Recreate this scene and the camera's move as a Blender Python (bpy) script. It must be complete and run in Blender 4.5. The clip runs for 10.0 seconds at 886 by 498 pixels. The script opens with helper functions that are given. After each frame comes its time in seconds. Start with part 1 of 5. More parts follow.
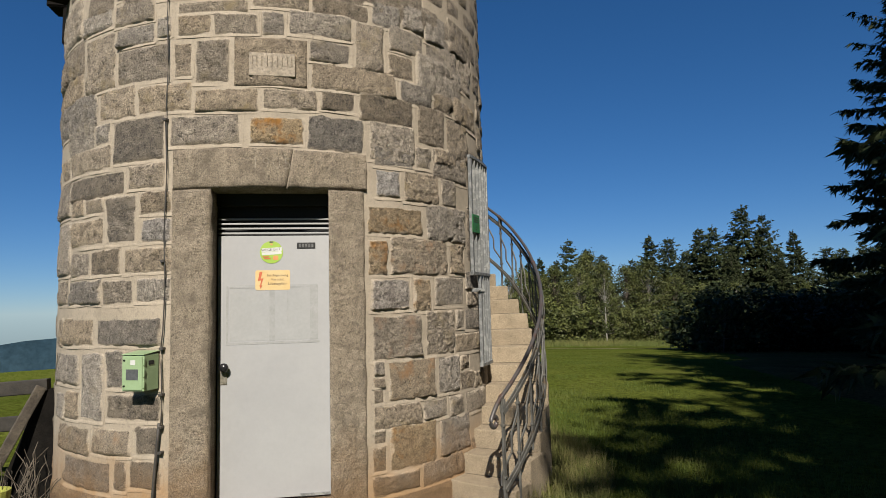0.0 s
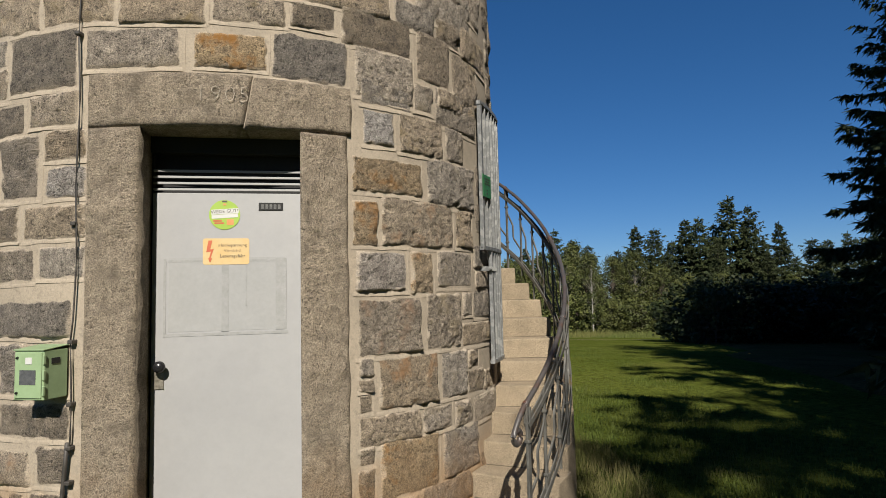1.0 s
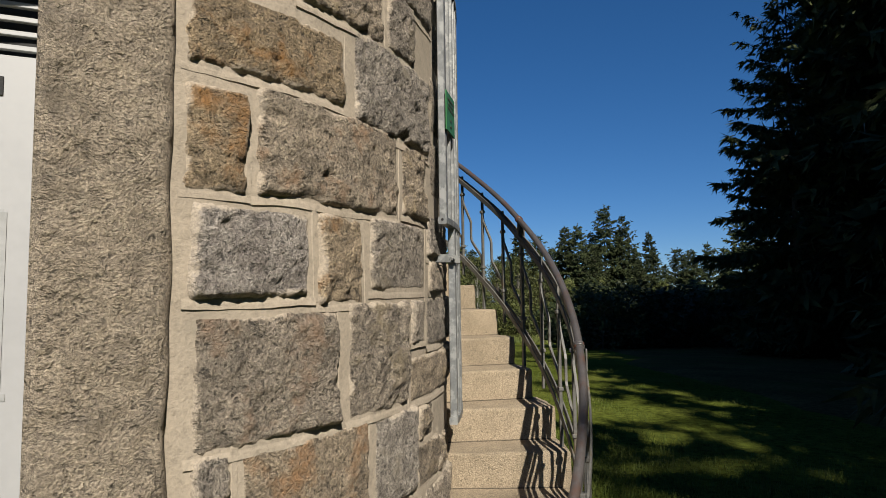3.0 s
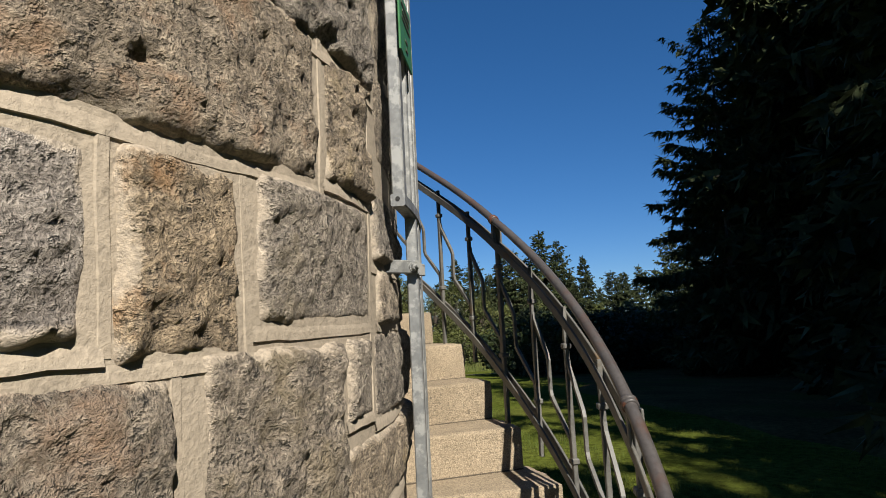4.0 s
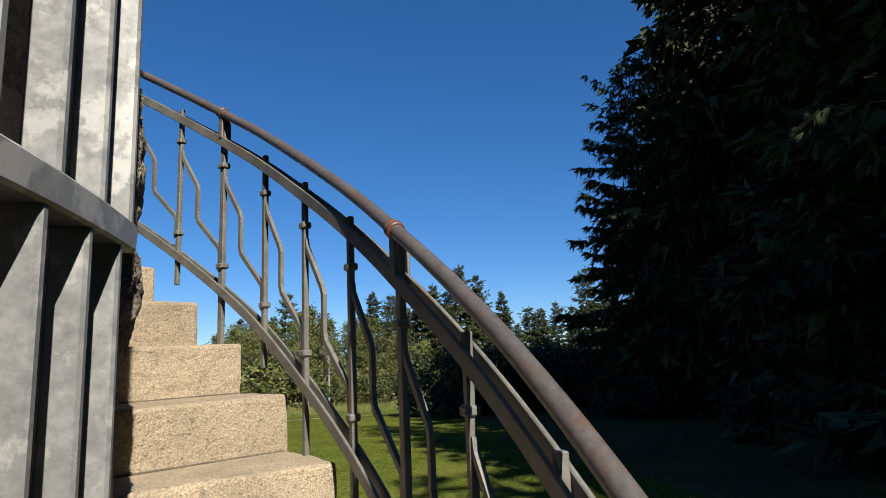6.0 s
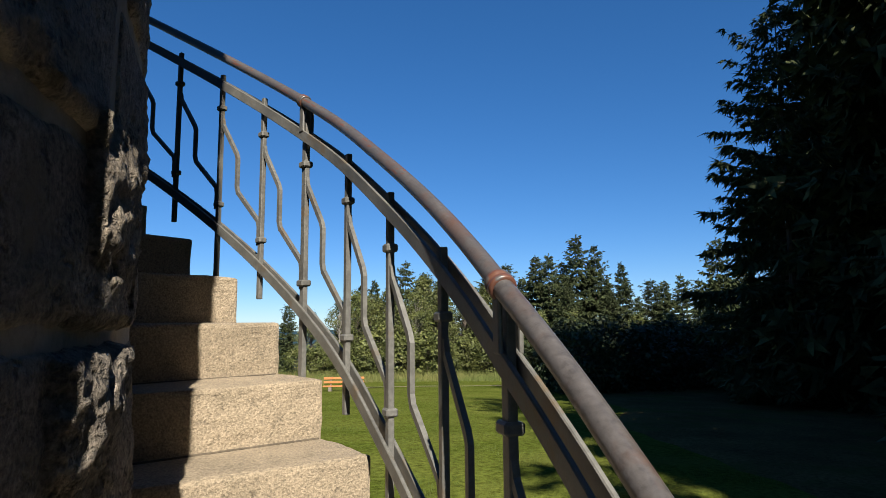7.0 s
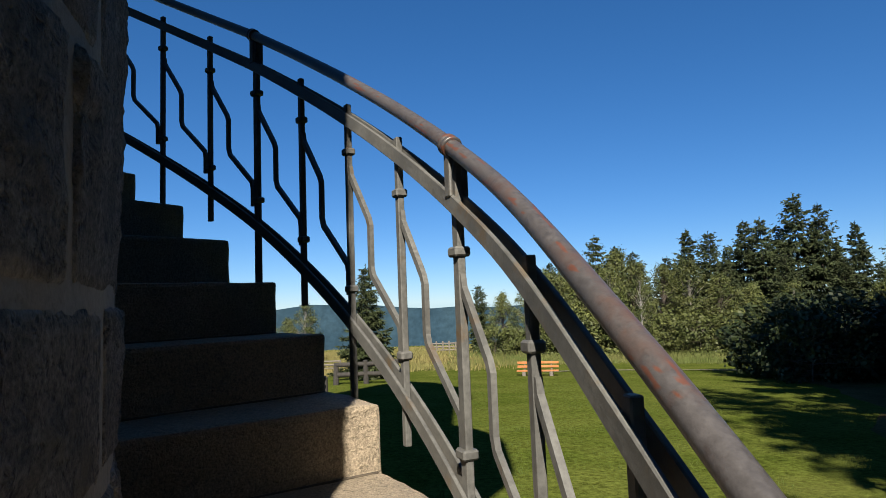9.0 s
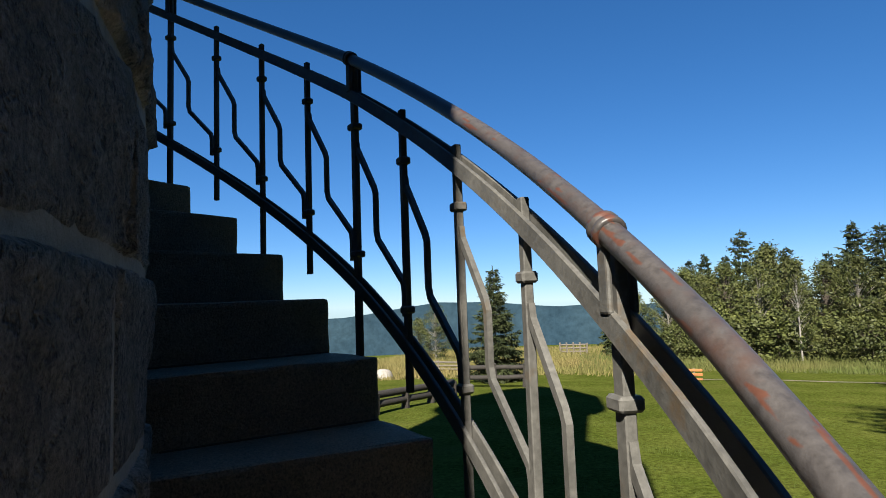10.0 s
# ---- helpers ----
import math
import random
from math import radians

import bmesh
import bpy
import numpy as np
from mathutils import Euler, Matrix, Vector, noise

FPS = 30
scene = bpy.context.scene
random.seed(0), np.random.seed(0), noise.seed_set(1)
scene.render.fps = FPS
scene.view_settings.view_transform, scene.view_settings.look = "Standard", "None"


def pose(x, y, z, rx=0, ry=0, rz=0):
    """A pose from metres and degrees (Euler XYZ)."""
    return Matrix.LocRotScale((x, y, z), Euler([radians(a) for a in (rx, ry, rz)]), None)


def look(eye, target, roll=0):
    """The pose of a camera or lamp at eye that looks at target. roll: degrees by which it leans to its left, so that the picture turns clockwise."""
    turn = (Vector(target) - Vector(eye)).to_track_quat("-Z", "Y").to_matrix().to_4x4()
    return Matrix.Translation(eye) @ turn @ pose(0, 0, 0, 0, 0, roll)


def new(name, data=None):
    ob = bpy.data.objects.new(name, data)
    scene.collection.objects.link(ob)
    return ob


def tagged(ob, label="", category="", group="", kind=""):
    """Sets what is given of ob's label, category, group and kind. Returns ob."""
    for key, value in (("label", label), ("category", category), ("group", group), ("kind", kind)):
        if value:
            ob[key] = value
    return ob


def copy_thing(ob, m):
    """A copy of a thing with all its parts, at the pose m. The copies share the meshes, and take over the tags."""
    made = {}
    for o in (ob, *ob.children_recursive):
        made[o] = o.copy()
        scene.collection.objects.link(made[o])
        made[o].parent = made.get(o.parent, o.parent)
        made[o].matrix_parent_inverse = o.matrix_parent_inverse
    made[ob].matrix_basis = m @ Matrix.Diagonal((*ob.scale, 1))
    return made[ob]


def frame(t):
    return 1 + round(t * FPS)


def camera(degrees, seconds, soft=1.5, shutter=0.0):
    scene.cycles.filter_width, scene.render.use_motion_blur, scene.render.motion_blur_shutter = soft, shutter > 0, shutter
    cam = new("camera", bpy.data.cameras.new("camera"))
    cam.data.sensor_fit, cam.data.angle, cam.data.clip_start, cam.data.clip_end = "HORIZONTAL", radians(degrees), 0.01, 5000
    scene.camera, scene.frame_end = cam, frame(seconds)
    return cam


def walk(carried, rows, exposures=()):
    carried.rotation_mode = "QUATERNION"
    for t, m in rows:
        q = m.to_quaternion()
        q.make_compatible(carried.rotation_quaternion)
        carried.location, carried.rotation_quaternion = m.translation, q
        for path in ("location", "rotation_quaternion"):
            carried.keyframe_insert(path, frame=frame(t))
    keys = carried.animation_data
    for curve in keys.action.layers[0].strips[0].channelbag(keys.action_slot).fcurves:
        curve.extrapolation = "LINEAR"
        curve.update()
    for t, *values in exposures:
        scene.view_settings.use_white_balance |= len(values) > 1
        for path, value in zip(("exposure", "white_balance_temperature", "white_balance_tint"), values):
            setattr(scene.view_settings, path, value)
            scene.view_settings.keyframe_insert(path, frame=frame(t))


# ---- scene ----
cam = camera(72.68, 10.0, soft=0.9)
PATH = [
    (0, (0.545, -6.836, 1.466), (0.864, -4.869, 1.646), -1.49),
    (0.5, (0.574, -6.279, 1.427), (0.900, -4.316, 1.625), -2.25),
    (1, (0.574, -5.714, 1.399), (0.948, -3.755, 1.549), -1.33),
    (1.5, (0.567, -5.229, 1.396), (1.009, -3.281, 1.491), -1.28),
    (2, (0.511, -4.692, 1.396), (1.046, -2.767, 1.484), -0.59),
    (2.5, (0.627, -4.205, 1.413), (1.245, -2.306, 1.528), 0.26),
    (2.7, (0.667, -4.011, 1.431), (1.360, -2.139, 1.554), -0.20),
    (3.8, (1.050, -2.916, 1.398), (1.890, -1.120, 1.657), -2.34),
    (4, (1.095, -2.733, 1.432), (2.038, -0.987, 1.676), -2.94),
    (4.5, (1.254, -2.402, 1.500), (2.320, -0.717, 1.663), -4.26),
    (5, (1.544, -2.136, 1.515), (2.720, -0.539, 1.771), -4.37),
    (5.5, (1.717, -1.902, 1.549), (2.868, -0.298, 1.870), -3.30),
    (5.7, (1.780, -1.786, 1.562), (2.959, -0.209, 1.912), -2.56),
    (6.8, (2.064, -1.345, 1.782), (3.003, 0.403, 2.032), -1.05),
    (7, (2.103, -1.285, 1.825), (2.944, 0.513, 2.068), -0.52),
    (7.5, (2.176, -1.106, 1.921), (2.898, 0.741, 2.187), -0.48),
    (8, (2.260, -0.919, 2.023), (2.812, 0.990, 2.250), -0.75),
    (8.5, (2.329, -0.744, 2.134), (2.691, 1.213, 2.339), -1.49),
    (9, (2.332, -0.520, 2.247), (2.587, 1.456, 2.421), -2.22),
    (9.5, (2.352, -0.319, 2.364), (2.398, 1.674, 2.527), -2.69),
    (10, (2.362, -0.114, 2.472), (2.197, 1.871, 2.654), -2.10),
]
walk(cam, [(t, look(eye, target, roll)) for t, eye, target, roll in PATH],
     exposures=[(0.0, 0.74), (2.7, 0.79), (4.5, 1.19), (5.5, 1.34), (7.0, 1.44), (8.5, 1.34), (9.5, 1.39), (10.0, 1.50)])

# ---- world, sun ----
SUN_AZ, SUN_EL = -99.0, 40.0     # degrees; azimuth counter-clockwise from +x
world = bpy.data.worlds.new("world")
scene.world = world
world.use_nodes = True
wn = world.node_tree
sky = wn.nodes.new("ShaderNodeTexSky")
sky.sky_type, sky.sun_disc = "NISHITA", False
sky.sun_elevation, sky.sun_rotation = radians(SUN_EL), radians(90.0 - SUN_AZ)
sky.altitude, sky.air_density, sky.dust_density, sky.ozone_density = 2400.0, 1.0, 0.0, 3.0
deep = wn.nodes.new("ShaderNodeHueSaturation")
deep.inputs["Hue"].default_value, deep.inputs["Saturation"].default_value = 0.5, 1.2
clear = wn.nodes.new("ShaderNodeGamma")
clear.inputs["Gamma"].default_value = 0.8
wn.links.new(sky.outputs["Color"], clear.inputs["Color"])
tint = wn.nodes.new("ShaderNodeMix")
tint.data_type, tint.blend_type = "RGBA", "MULTIPLY"
tint.inputs[0].default_value, tint.inputs[7].default_value = 1.0, (0.78, 0.95, 1.2, 1.0)
wn.links.new(clear.outputs["Color"], tint.inputs[6])
wn.links.new(tint.outputs[2], deep.inputs["Color"])
wn.links.new(deep.outputs["Color"], wn.nodes["Background"].inputs["Color"])
wn.nodes["Background"].inputs["Strength"].default_value = 0.053
sun_data = bpy.data.lights.new("sun", "SUN")
sun_data.energy, sun_data.angle, sun_data.color = 5.0, radians(0.53), (1.0, 0.93, 0.82)
sun = new("sun", sun_data)
_a, _e = radians(SUN_AZ), radians(SUN_EL)
SUN_DIR = Vector((math.cos(_a) * math.cos(_e), math.sin(_a) * math.cos(_e), math.sin(_e)))
sun.matrix_world = look(SUN_DIR * 60, (0, 0, 0))


# ---- materials ----
def mat(name, c1, c2, scale=6.0, rough=0.8, bump=0.3, metal=0.0, c3=None, spread=0.0, fine=60.0, fine_mix=0.35, dist=0.02, patch=(0.5, 0.68), patch_scale=2.0, spec=0.5, pits=0.0, pit_scale=42.0, smear=None, detail=5.0, grit=0.6, stain=None, hue=0.0):
    """Two-scale procedural surface: c1 to c2 by coarse noise, speckle by fine noise, patches of c3, tint by object."""
    m = bpy.data.materials.new(name)
    m.use_nodes = True
    nt = m.node_tree
    N, L = nt.nodes, nt.links
    bsdf = N["Principled BSDF"]
    tc = N.new("ShaderNodeTexCoord")

    def noise_tex(s, detail=5.0, rgh=0.6):
        n = N.new("ShaderNodeTexNoise")
        n.inputs["Scale"].default_value, n.inputs["Detail"].default_value, n.inputs["Roughness"].default_value = s, detail, rgh
        L.new(tc.outputs["Object"], n.inputs["Vector"])
        return n

    def mixc(fac, a, b, mode="MIX"):
        x = N.new("ShaderNodeMix")
        x.data_type, x.blend_type = "RGBA", mode
        for sock, val in ((x.inputs[0], fac), (x.inputs[6], a), (x.inputs[7], b)):
            if isinstance(val, (int, float)):
                sock.default_value = val
            elif isinstance(val, tuple):
                sock.default_value = (*val, 1.0)
            else:
                L.new(val, sock)
        return x.outputs[2]

    def ramp(src, lo, hi, a=0.0, b=1.0):
        r = N.new("ShaderNodeMapRange")
        r.inputs[1].default_value, r.inputs[2].default_value = lo, hi
        r.inputs[3].default_value, r.inputs[4].default_value = a, b
        L.new(src, r.inputs[0])
        return r.outputs[0]

    coarse = noise_tex(scale, detail, grit)
    small = noise_tex(fine, 4.0, 0.7)
    col = mixc(ramp(coarse.outputs[0], 0.35, 0.65), c1, c2)
    grey = ramp(small.outputs[0], 0.3, 0.7, 1.0 - fine_mix, 1.0 + fine_mix)
    comb = N.new("ShaderNodeCombineColor")
    for i in range(3):
        L.new(grey, comb.inputs[i])
    col = mixc(1.0, col, comb.outputs[0], "MULTIPLY")
    hole = None
    if pits:
        pit = noise_tex(pit_scale, 3.0, 0.75)
        hole = ramp(pit.outputs[0], 0.34, 0.46, 1.0 - pits, 1.0)
        pc = N.new("ShaderNodeCombineColor")
        for i in range(3):
            L.new(hole, pc.inputs[i])
        col = mixc(1.0, col, pc.outputs[0], "MULTIPLY")
    if c3 is not None:
        pn = noise_tex(patch_scale, 6.0, 0.65)
        col = mixc(ramp(pn.outputs[0], patch[0], patch[1]), col, c3)
    if smear is not None:
        at = N.new("ShaderNodeAttribute")
        at.attribute_name = "smear"
        sm = mixc(0.5, smear, comb.outputs[0], "MULTIPLY")
        frayed = N.new("ShaderNodeMath")
        frayed.operation = "MULTIPLY_ADD"
        L.new(noise_tex(70.0, 4.0, 0.7).outputs[0], frayed.inputs[0])
        frayed.inputs[1].default_value = 0.9
        L.new(at.outputs["Fac"], frayed.inputs[2])
        edge = ramp(frayed.outputs[0], 0.8, 1.2, 0.0, 0.9)
    if spread:
        info = N.new("ShaderNodeObjectInfo")
        hsv = N.new("ShaderNodeHueSaturation")
        L.new(ramp(info.outputs["Random"], 0.0, 1.0, 1.0 - spread, 1.0 + spread), hsv.inputs["Value"])
        if hue:
            # each piece leans to grey violet or to brown
            turn = N.new("ShaderNodeMath")
            turn.operation = "MULTIPLY"
            L.new(info.outputs["Random"], turn.inputs[0])
            turn.inputs[1].default_value = 7.0
            part_of = N.new("ShaderNodeMath")
            part_of.operation = "FRACT"
            L.new(turn.outputs[0], part_of.inputs[0])
            L.new(ramp(part_of.outputs[0], 0.0, 1.0, 1.0 - hue, 1.0 + hue * 0.6), hsv.inputs["Saturation"])
        L.new(col, hsv.inputs["Color"])
        col = hsv.outputs[0]
    if smear is not None:
        col = mixc(edge, col, sm)
    if stain is not None:
        # iron stain splashed up from the ground
        sep = N.new("ShaderNodeSeparateXYZ")
        L.new(tc.outputs["Object"], sep.inputs[0])
        wet = noise_tex(4.0, 6.0, 0.65)
        mad = N.new("ShaderNodeMath")
        mad.operation = "MULTIPLY_ADD"
        L.new(wet.outputs[0], mad.inputs[0])
        mad.inputs[1].default_value = -0.9
        L.new(sep.outputs["Z"], mad.inputs[2])
        tone = mixc(1.0, stain, comb.outputs[0], "MULTIPLY")
        col = mixc(ramp(mad.outputs[0], -0.44, 0.08, 0.92, 0.0), col, tone)
    L.new(col, bsdf.inputs["Base Color"])
    L.new(ramp(small.outputs[0], 0.2, 0.8, max(0.02, rough - 0.12), min(1.0, rough + 0.1)), bsdf.inputs["Roughness"])
    bsdf.inputs["Metallic"].default_value = metal
    bsdf.inputs["Specular IOR Level"].default_value = spec
    if bump:
        add = N.new("ShaderNodeMath")
        add.operation = "MULTIPLY_ADD"
        L.new(coarse.outputs[0], add.inputs[0])
        add.inputs[1].default_value = 1.5
        L.new(small.outputs[0], add.inputs[2])
        if hole is not None:
            more = N.new("ShaderNodeMath")
            more.operation = "MULTIPLY_ADD"
            L.new(hole, more.inputs[0])
            more.inputs[1].default_value = 0.8
            L.new(add.outputs[0], more.inputs[2])
            add = more
        b = N.new("ShaderNodeBump")
        if smear is not None:
            L.new(ramp(edge, 0.0, 1.0, bump, bump * 0.3), b.inputs["Strength"])
        b.inputs["Strength"].default_value, b.inputs["Distance"].default_value = bump, dist
        L.new(add.outputs[0], b.inputs["Height"])
        L.new(b.outputs[0], bsdf.inputs["Normal"])
    return m


ROCK = dict(rough=0.92, bump=1.0, fine=120.0, fine_mix=0.68, dist=0.036, pits=0.62, pit_scale=46.0, smear=(0.28, 0.237, 0.183), detail=9.0, grit=0.72, stain=(0.248, 0.15, 0.072), hue=0.32)
STONE = mat("rock_face", (0.194, 0.16, 0.123), (0.421, 0.348, 0.264), 14.0, spread=0.22, c3=(0.305, 0.241, 0.147), patch=(0.56, 0.7), patch_scale=5.0, **ROCK)
STONE_BROWN = mat("rock_face_brown", (0.21, 0.161, 0.105), (0.414, 0.317, 0.206), 14.0, spread=0.15, c3=(0.343, 0.181, 0.069), patch=(0.54, 0.68), patch_scale=6.0, **ROCK)
STONE_DARK = mat("rock_face_dark", (0.119, 0.0996, 0.0797), (0.281, 0.234, 0.179), 14.0, spread=0.15, c3=(0.238, 0.198, 0.147), patch=(0.53, 0.7), patch_scale=6.0, **ROCK)
STONE_PALE = mat("rock_face_pale", (0.208, 0.182, 0.161), (0.448, 0.405, 0.36), 14.0, spread=0.1, **ROCK)
MORTAR = mat("lime_mortar", (0.302, 0.256, 0.197), (0.259, 0.219, 0.167), 5.0, 0.95, 0.6, fine=90.0, fine_mix=0.16, dist=0.005, c3=(0.191, 0.166, 0.128), patch=(0.56, 0.8), patch_scale=3.5, pits=0.2, pit_scale=30.0, stain=(0.246, 0.15, 0.0724))
JAMB = mat("dressed_granite", (0.44, 0.361, 0.268), (0.316, 0.257, 0.189), 13.0, 0.92, 1.0, fine=120.0, fine_mix=0.62, dist=0.036, c3=(0.2, 0.165, 0.122), patch=(0.5, 0.72), patch_scale=7.0, pits=0.48, pit_scale=40.0, detail=9.0, grit=0.74, stain=(0.265, 0.161, 0.0778))
GRANITE = mat("step_granite", (0.271, 0.216, 0.147), (0.213, 0.17, 0.115), 7.0, 0.88, 0.8, fine=170.0, fine_mix=0.55, dist=0.008, spread=0.08, pits=0.3, pit_scale=60.0)
JOINT = mat("dark_joint", (0.049, 0.0374, 0.0242), (0.0806, 0.0634, 0.0432), 12.0, 0.95, 0.5, fine=80.0)
IRON = mat("painted_iron", (0.0645, 0.0628, 0.057), (0.101, 0.0979, 0.0876), 10.0, 0.55, 0.25, fine=90.0, fine_mix=0.25, dist=0.003, c3=(0.0864, 0.0576, 0.0288), patch=(0.58, 0.7), patch_scale=9.0, metal=0.0)
HANDRAIL = mat("worn_handrail_paint", (0.047, 0.043, 0.042), (0.062, 0.056, 0.054), 9.0, 0.42, 0.25, fine=90.0, fine_mix=0.2, dist=0.002, c3=(0.062, 0.036, 0.027), patch=(0.5, 0.7), patch_scale=11.0, pits=0.12, pit_scale=45.0, smear=(0.085, 0.033, 0.020))
ZINC = mat("galvanised_steel", (0.155, 0.160, 0.160), (0.21, 0.215, 0.212), 26.0, 0.5, 0.12, fine=70.0, fine_mix=0.14, dist=0.002, metal=0.45, c3=(0.29, 0.293, 0.282), patch=(0.52, 0.58), patch_scale=17.0)
DOOR_GREY = mat("door_paint", (0.251, 0.251, 0.253), (0.274, 0.274, 0.274), 1.6, 0.5, 0.05, fine=30.0, fine_mix=0.03, dist=0.002)
DOOR_TRACE = mat("poster_residue", (0.242, 0.245, 0.242), (0.259, 0.26, 0.258), 9.0, 0.7, 0.1, fine=40.0, fine_mix=0.06, dist=0.002)
BLACK = mat("black_void_paint", (0.00691, 0.00691, 0.00691), (0.0115, 0.0115, 0.0115), 4.0, 0.8, 0.1)
GRASS_GROUND = mat("meadow_ground", (0.047, 0.062, 0.010), (0.074, 0.085, 0.017), 0.6, 0.95, 0.8, fine=11.0, fine_mix=0.55, dist=0.04, c3=(0.088, 0.086, 0.024), patch=(0.56, 0.75), patch_scale=0.12, spec=0.0)
GRASS = mat("grass_blades", (0.047, 0.070, 0.013), (0.073, 0.091, 0.021), 0.8, 0.7, 0.0, fine=15.0, fine_mix=0.4, c3=(0.105, 0.098, 0.035), patch=(0.55, 0.75), patch_scale=0.7, spec=0.1)
NEEDLES = mat("spruce_needles", (0.021, 0.030, 0.012), (0.042, 0.051, 0.019), 1.2, 0.75, 0.0, fine=6.0, fine_mix=0.5, spread=0.2, spec=0.15)
LEAVES = mat("broad_leaves", (0.037, 0.049, 0.0115), (0.078, 0.084, 0.023), 0.8, 0.6, 0.0, fine=5.0, fine_mix=0.45, spread=0.25, spec=0.25)
BARK = mat("bark", (0.0403, 0.0317, 0.023), (0.0749, 0.0605, 0.0461), 8.0, 0.95, 0.6)
WHITE_BARK = mat("white_birch_bark", (0.253, 0.236, 0.207), (0.19, 0.179, 0.156), 6.0, 0.8, 0.3, c3=(0.0403, 0.0346, 0.0317), patch=(0.6, 0.66), patch_scale=5.0)
BIRCH = mat("birch_bark", (0.173, 0.161, 0.138), (0.127, 0.115, 0.0979), 6.0, 0.8, 0.3, c3=(0.0288, 0.0259, 0.023), patch=(0.6, 0.66), patch_scale=5.0)
# near-black for the deep shadow beside the tower; the brackets share it
DEEP_BLACK = mat("tarred_board", (0.00403, 0.00346, 0.00288), (0.00806, 0.00691, 0.00576), 7.0, 0.95, 0.4, fine=60.0, spec=0.1)
WOOD_DARK = mat("old_log", (0.0432, 0.0346, 0.0259), (0.0806, 0.0662, 0.049), 9.0, 0.95, 0.6, fine=50.0)
WOOD_GREY = mat("weathered_wood", (0.0922, 0.0778, 0.0605), (0.15, 0.13, 0.104), 12.0, 0.9, 0.5, fine=80.0)
BENCH_WOOD = mat("orange_bench_wood", (0.3, 0.0979, 0.023), (0.346, 0.138, 0.0403), 6.0, 0.6, 0.2)
LITTER = mat("needle_litter", (0.0612, 0.0414, 0.0198), (0.09, 0.0648, 0.0288), 0.8, 0.95, 0.6, fine=14.0, fine_mix=0.45, dist=0.04, c3=(0.0504, 0.0576, 0.0162), patch=(0.52, 0.7), patch_scale=0.5, spec=0.0)
# leaf green darkened to carry the shade under the wood
SHADE_LEAVES = mat("shaded_shrub_leaves", (0.0132, 0.0216, 0.0072), (0.0252, 0.033, 0.0108), 0.8, 0.65, 0.0, fine=5.0, fine_mix=0.45, spread=0.2, spec=0.2)
# forest tone turned blue: the haze of distance is in the base colour
HILL = mat("hazy_blue_forest", (0.0173, 0.0346, 0.049), (0.023, 0.0432, 0.0576), 0.004, 1.0, 0.0, fine=0.03, fine_mix=0.25, spec=0.0)

# ---- tower frame of reference ----
CX, CY = -0.059, -0.122
R = 2.114
STEP_DEG, STEP_H = 6.01, 0.168
AZ0, Z0 = -10.36, 0.989          # front edge of step 0 and its tread height
R_STEP, R_RAIL = 2.68, 2.669


def pol(r, az, z):
    a = radians(az)
    return Vector((CX + r * math.cos(a), CY + r * math.sin(a), z))


def smooth01(x):
    x = min(1.0, max(0.0, x))
    return x * x * (3 - 2 * x)


def wall_r(az):
    # the shaft is a little slimmer on the stair side
    a = (az + 180.0) % 360.0 - 180.0
    return R - 0.038 * smooth01((a - 2.0) / 24.0) * (1.0 - smooth01((a - 140.0) / 40.0))


def link(name, verts, faces, material, parent=None, label="", smooth=False, smear=None):
    me = bpy.data.meshes.new(name)
    me.from_pydata([tuple(v) for v in verts], [], faces)
    if smooth:
        me.polygons.foreach_set("use_smooth", [True] * len(me.polygons))
    me.materials.append(material)
    if smear:
        me.attributes.new("smear", "FLOAT", "POINT").data.foreach_set("value", smear)
    me.update()
    ob = new(name, me)
    if parent is not None:
        ob.parent = parent
    if label:
        ob["label"] = label
    return ob


def part(name, bm, material, parent=None, label="", smooth=False):
    bmesh.ops.recalc_face_normals(bm, faces=bm.faces[:])
    me = bpy.data.meshes.new(name)
    bm.to_mesh(me)
    bm.free()
    if smooth:
        me.polygons.foreach_set("use_smooth", [True] * len(me.polygons))
    me.materials.append(material)
    ob = new(name, me)
    if parent is not None:
        ob.parent = parent
    if label:
        ob["label"] = label
    return ob


def thing(name, label, category, group="", kind="", at=(0, 0, 0)):
    ob = new(name)
    ob.empty_display_size = 0.1
    ob.location = at
    return tagged(ob, label, category, group, kind)


def box(bm, size, m, bevel=0.0, seg=1):
    g = bmesh.ops.create_cube(bm, size=1.0, matrix=m @ Matrix.Diagonal((*size, 1)))
    if bevel:
        edges = list({e for v in g["verts"] for e in v.link_edges})
        bmesh.ops.bevel(bm, geom=edges, offset=bevel, segments=seg, affect="EDGES", profile=0.5)
    return bm


def boxes(*items, bevel=0.0):
    bm = bmesh.new()
    for size, m in items:
        box(bm, size, m, bevel)
    return bm


def sweep(path, ring, closed_ends=True):
    """Verts and faces of a ring (list of 2-D offsets: side, up) carried along a path of points."""
    n, k = len(path), len(ring)
    verts, faces = [], []
    for i, p in enumerate(path):
        t = (path[min(i + 1, n - 1)] - path[max(i - 1, 0)]).normalized()
        side = t.cross(Vector((0, 0, 1)))
        side = side.normalized() if side.length > 1e-3 else Vector((1, 0, 0))
        up = side.cross(t)
        verts += [p + side * a + up * b for a, b in ring]
    for i in range(n - 1):
        for j in range(k):
            a, b = i * k + j, i * k + (j + 1) % k
            faces.append((a, b, b + k, a + k))
    if closed_ends:
        faces += [tuple(range(k - 1, -1, -1)), tuple(range((n - 1) * k, n * k))]
    return verts, faces


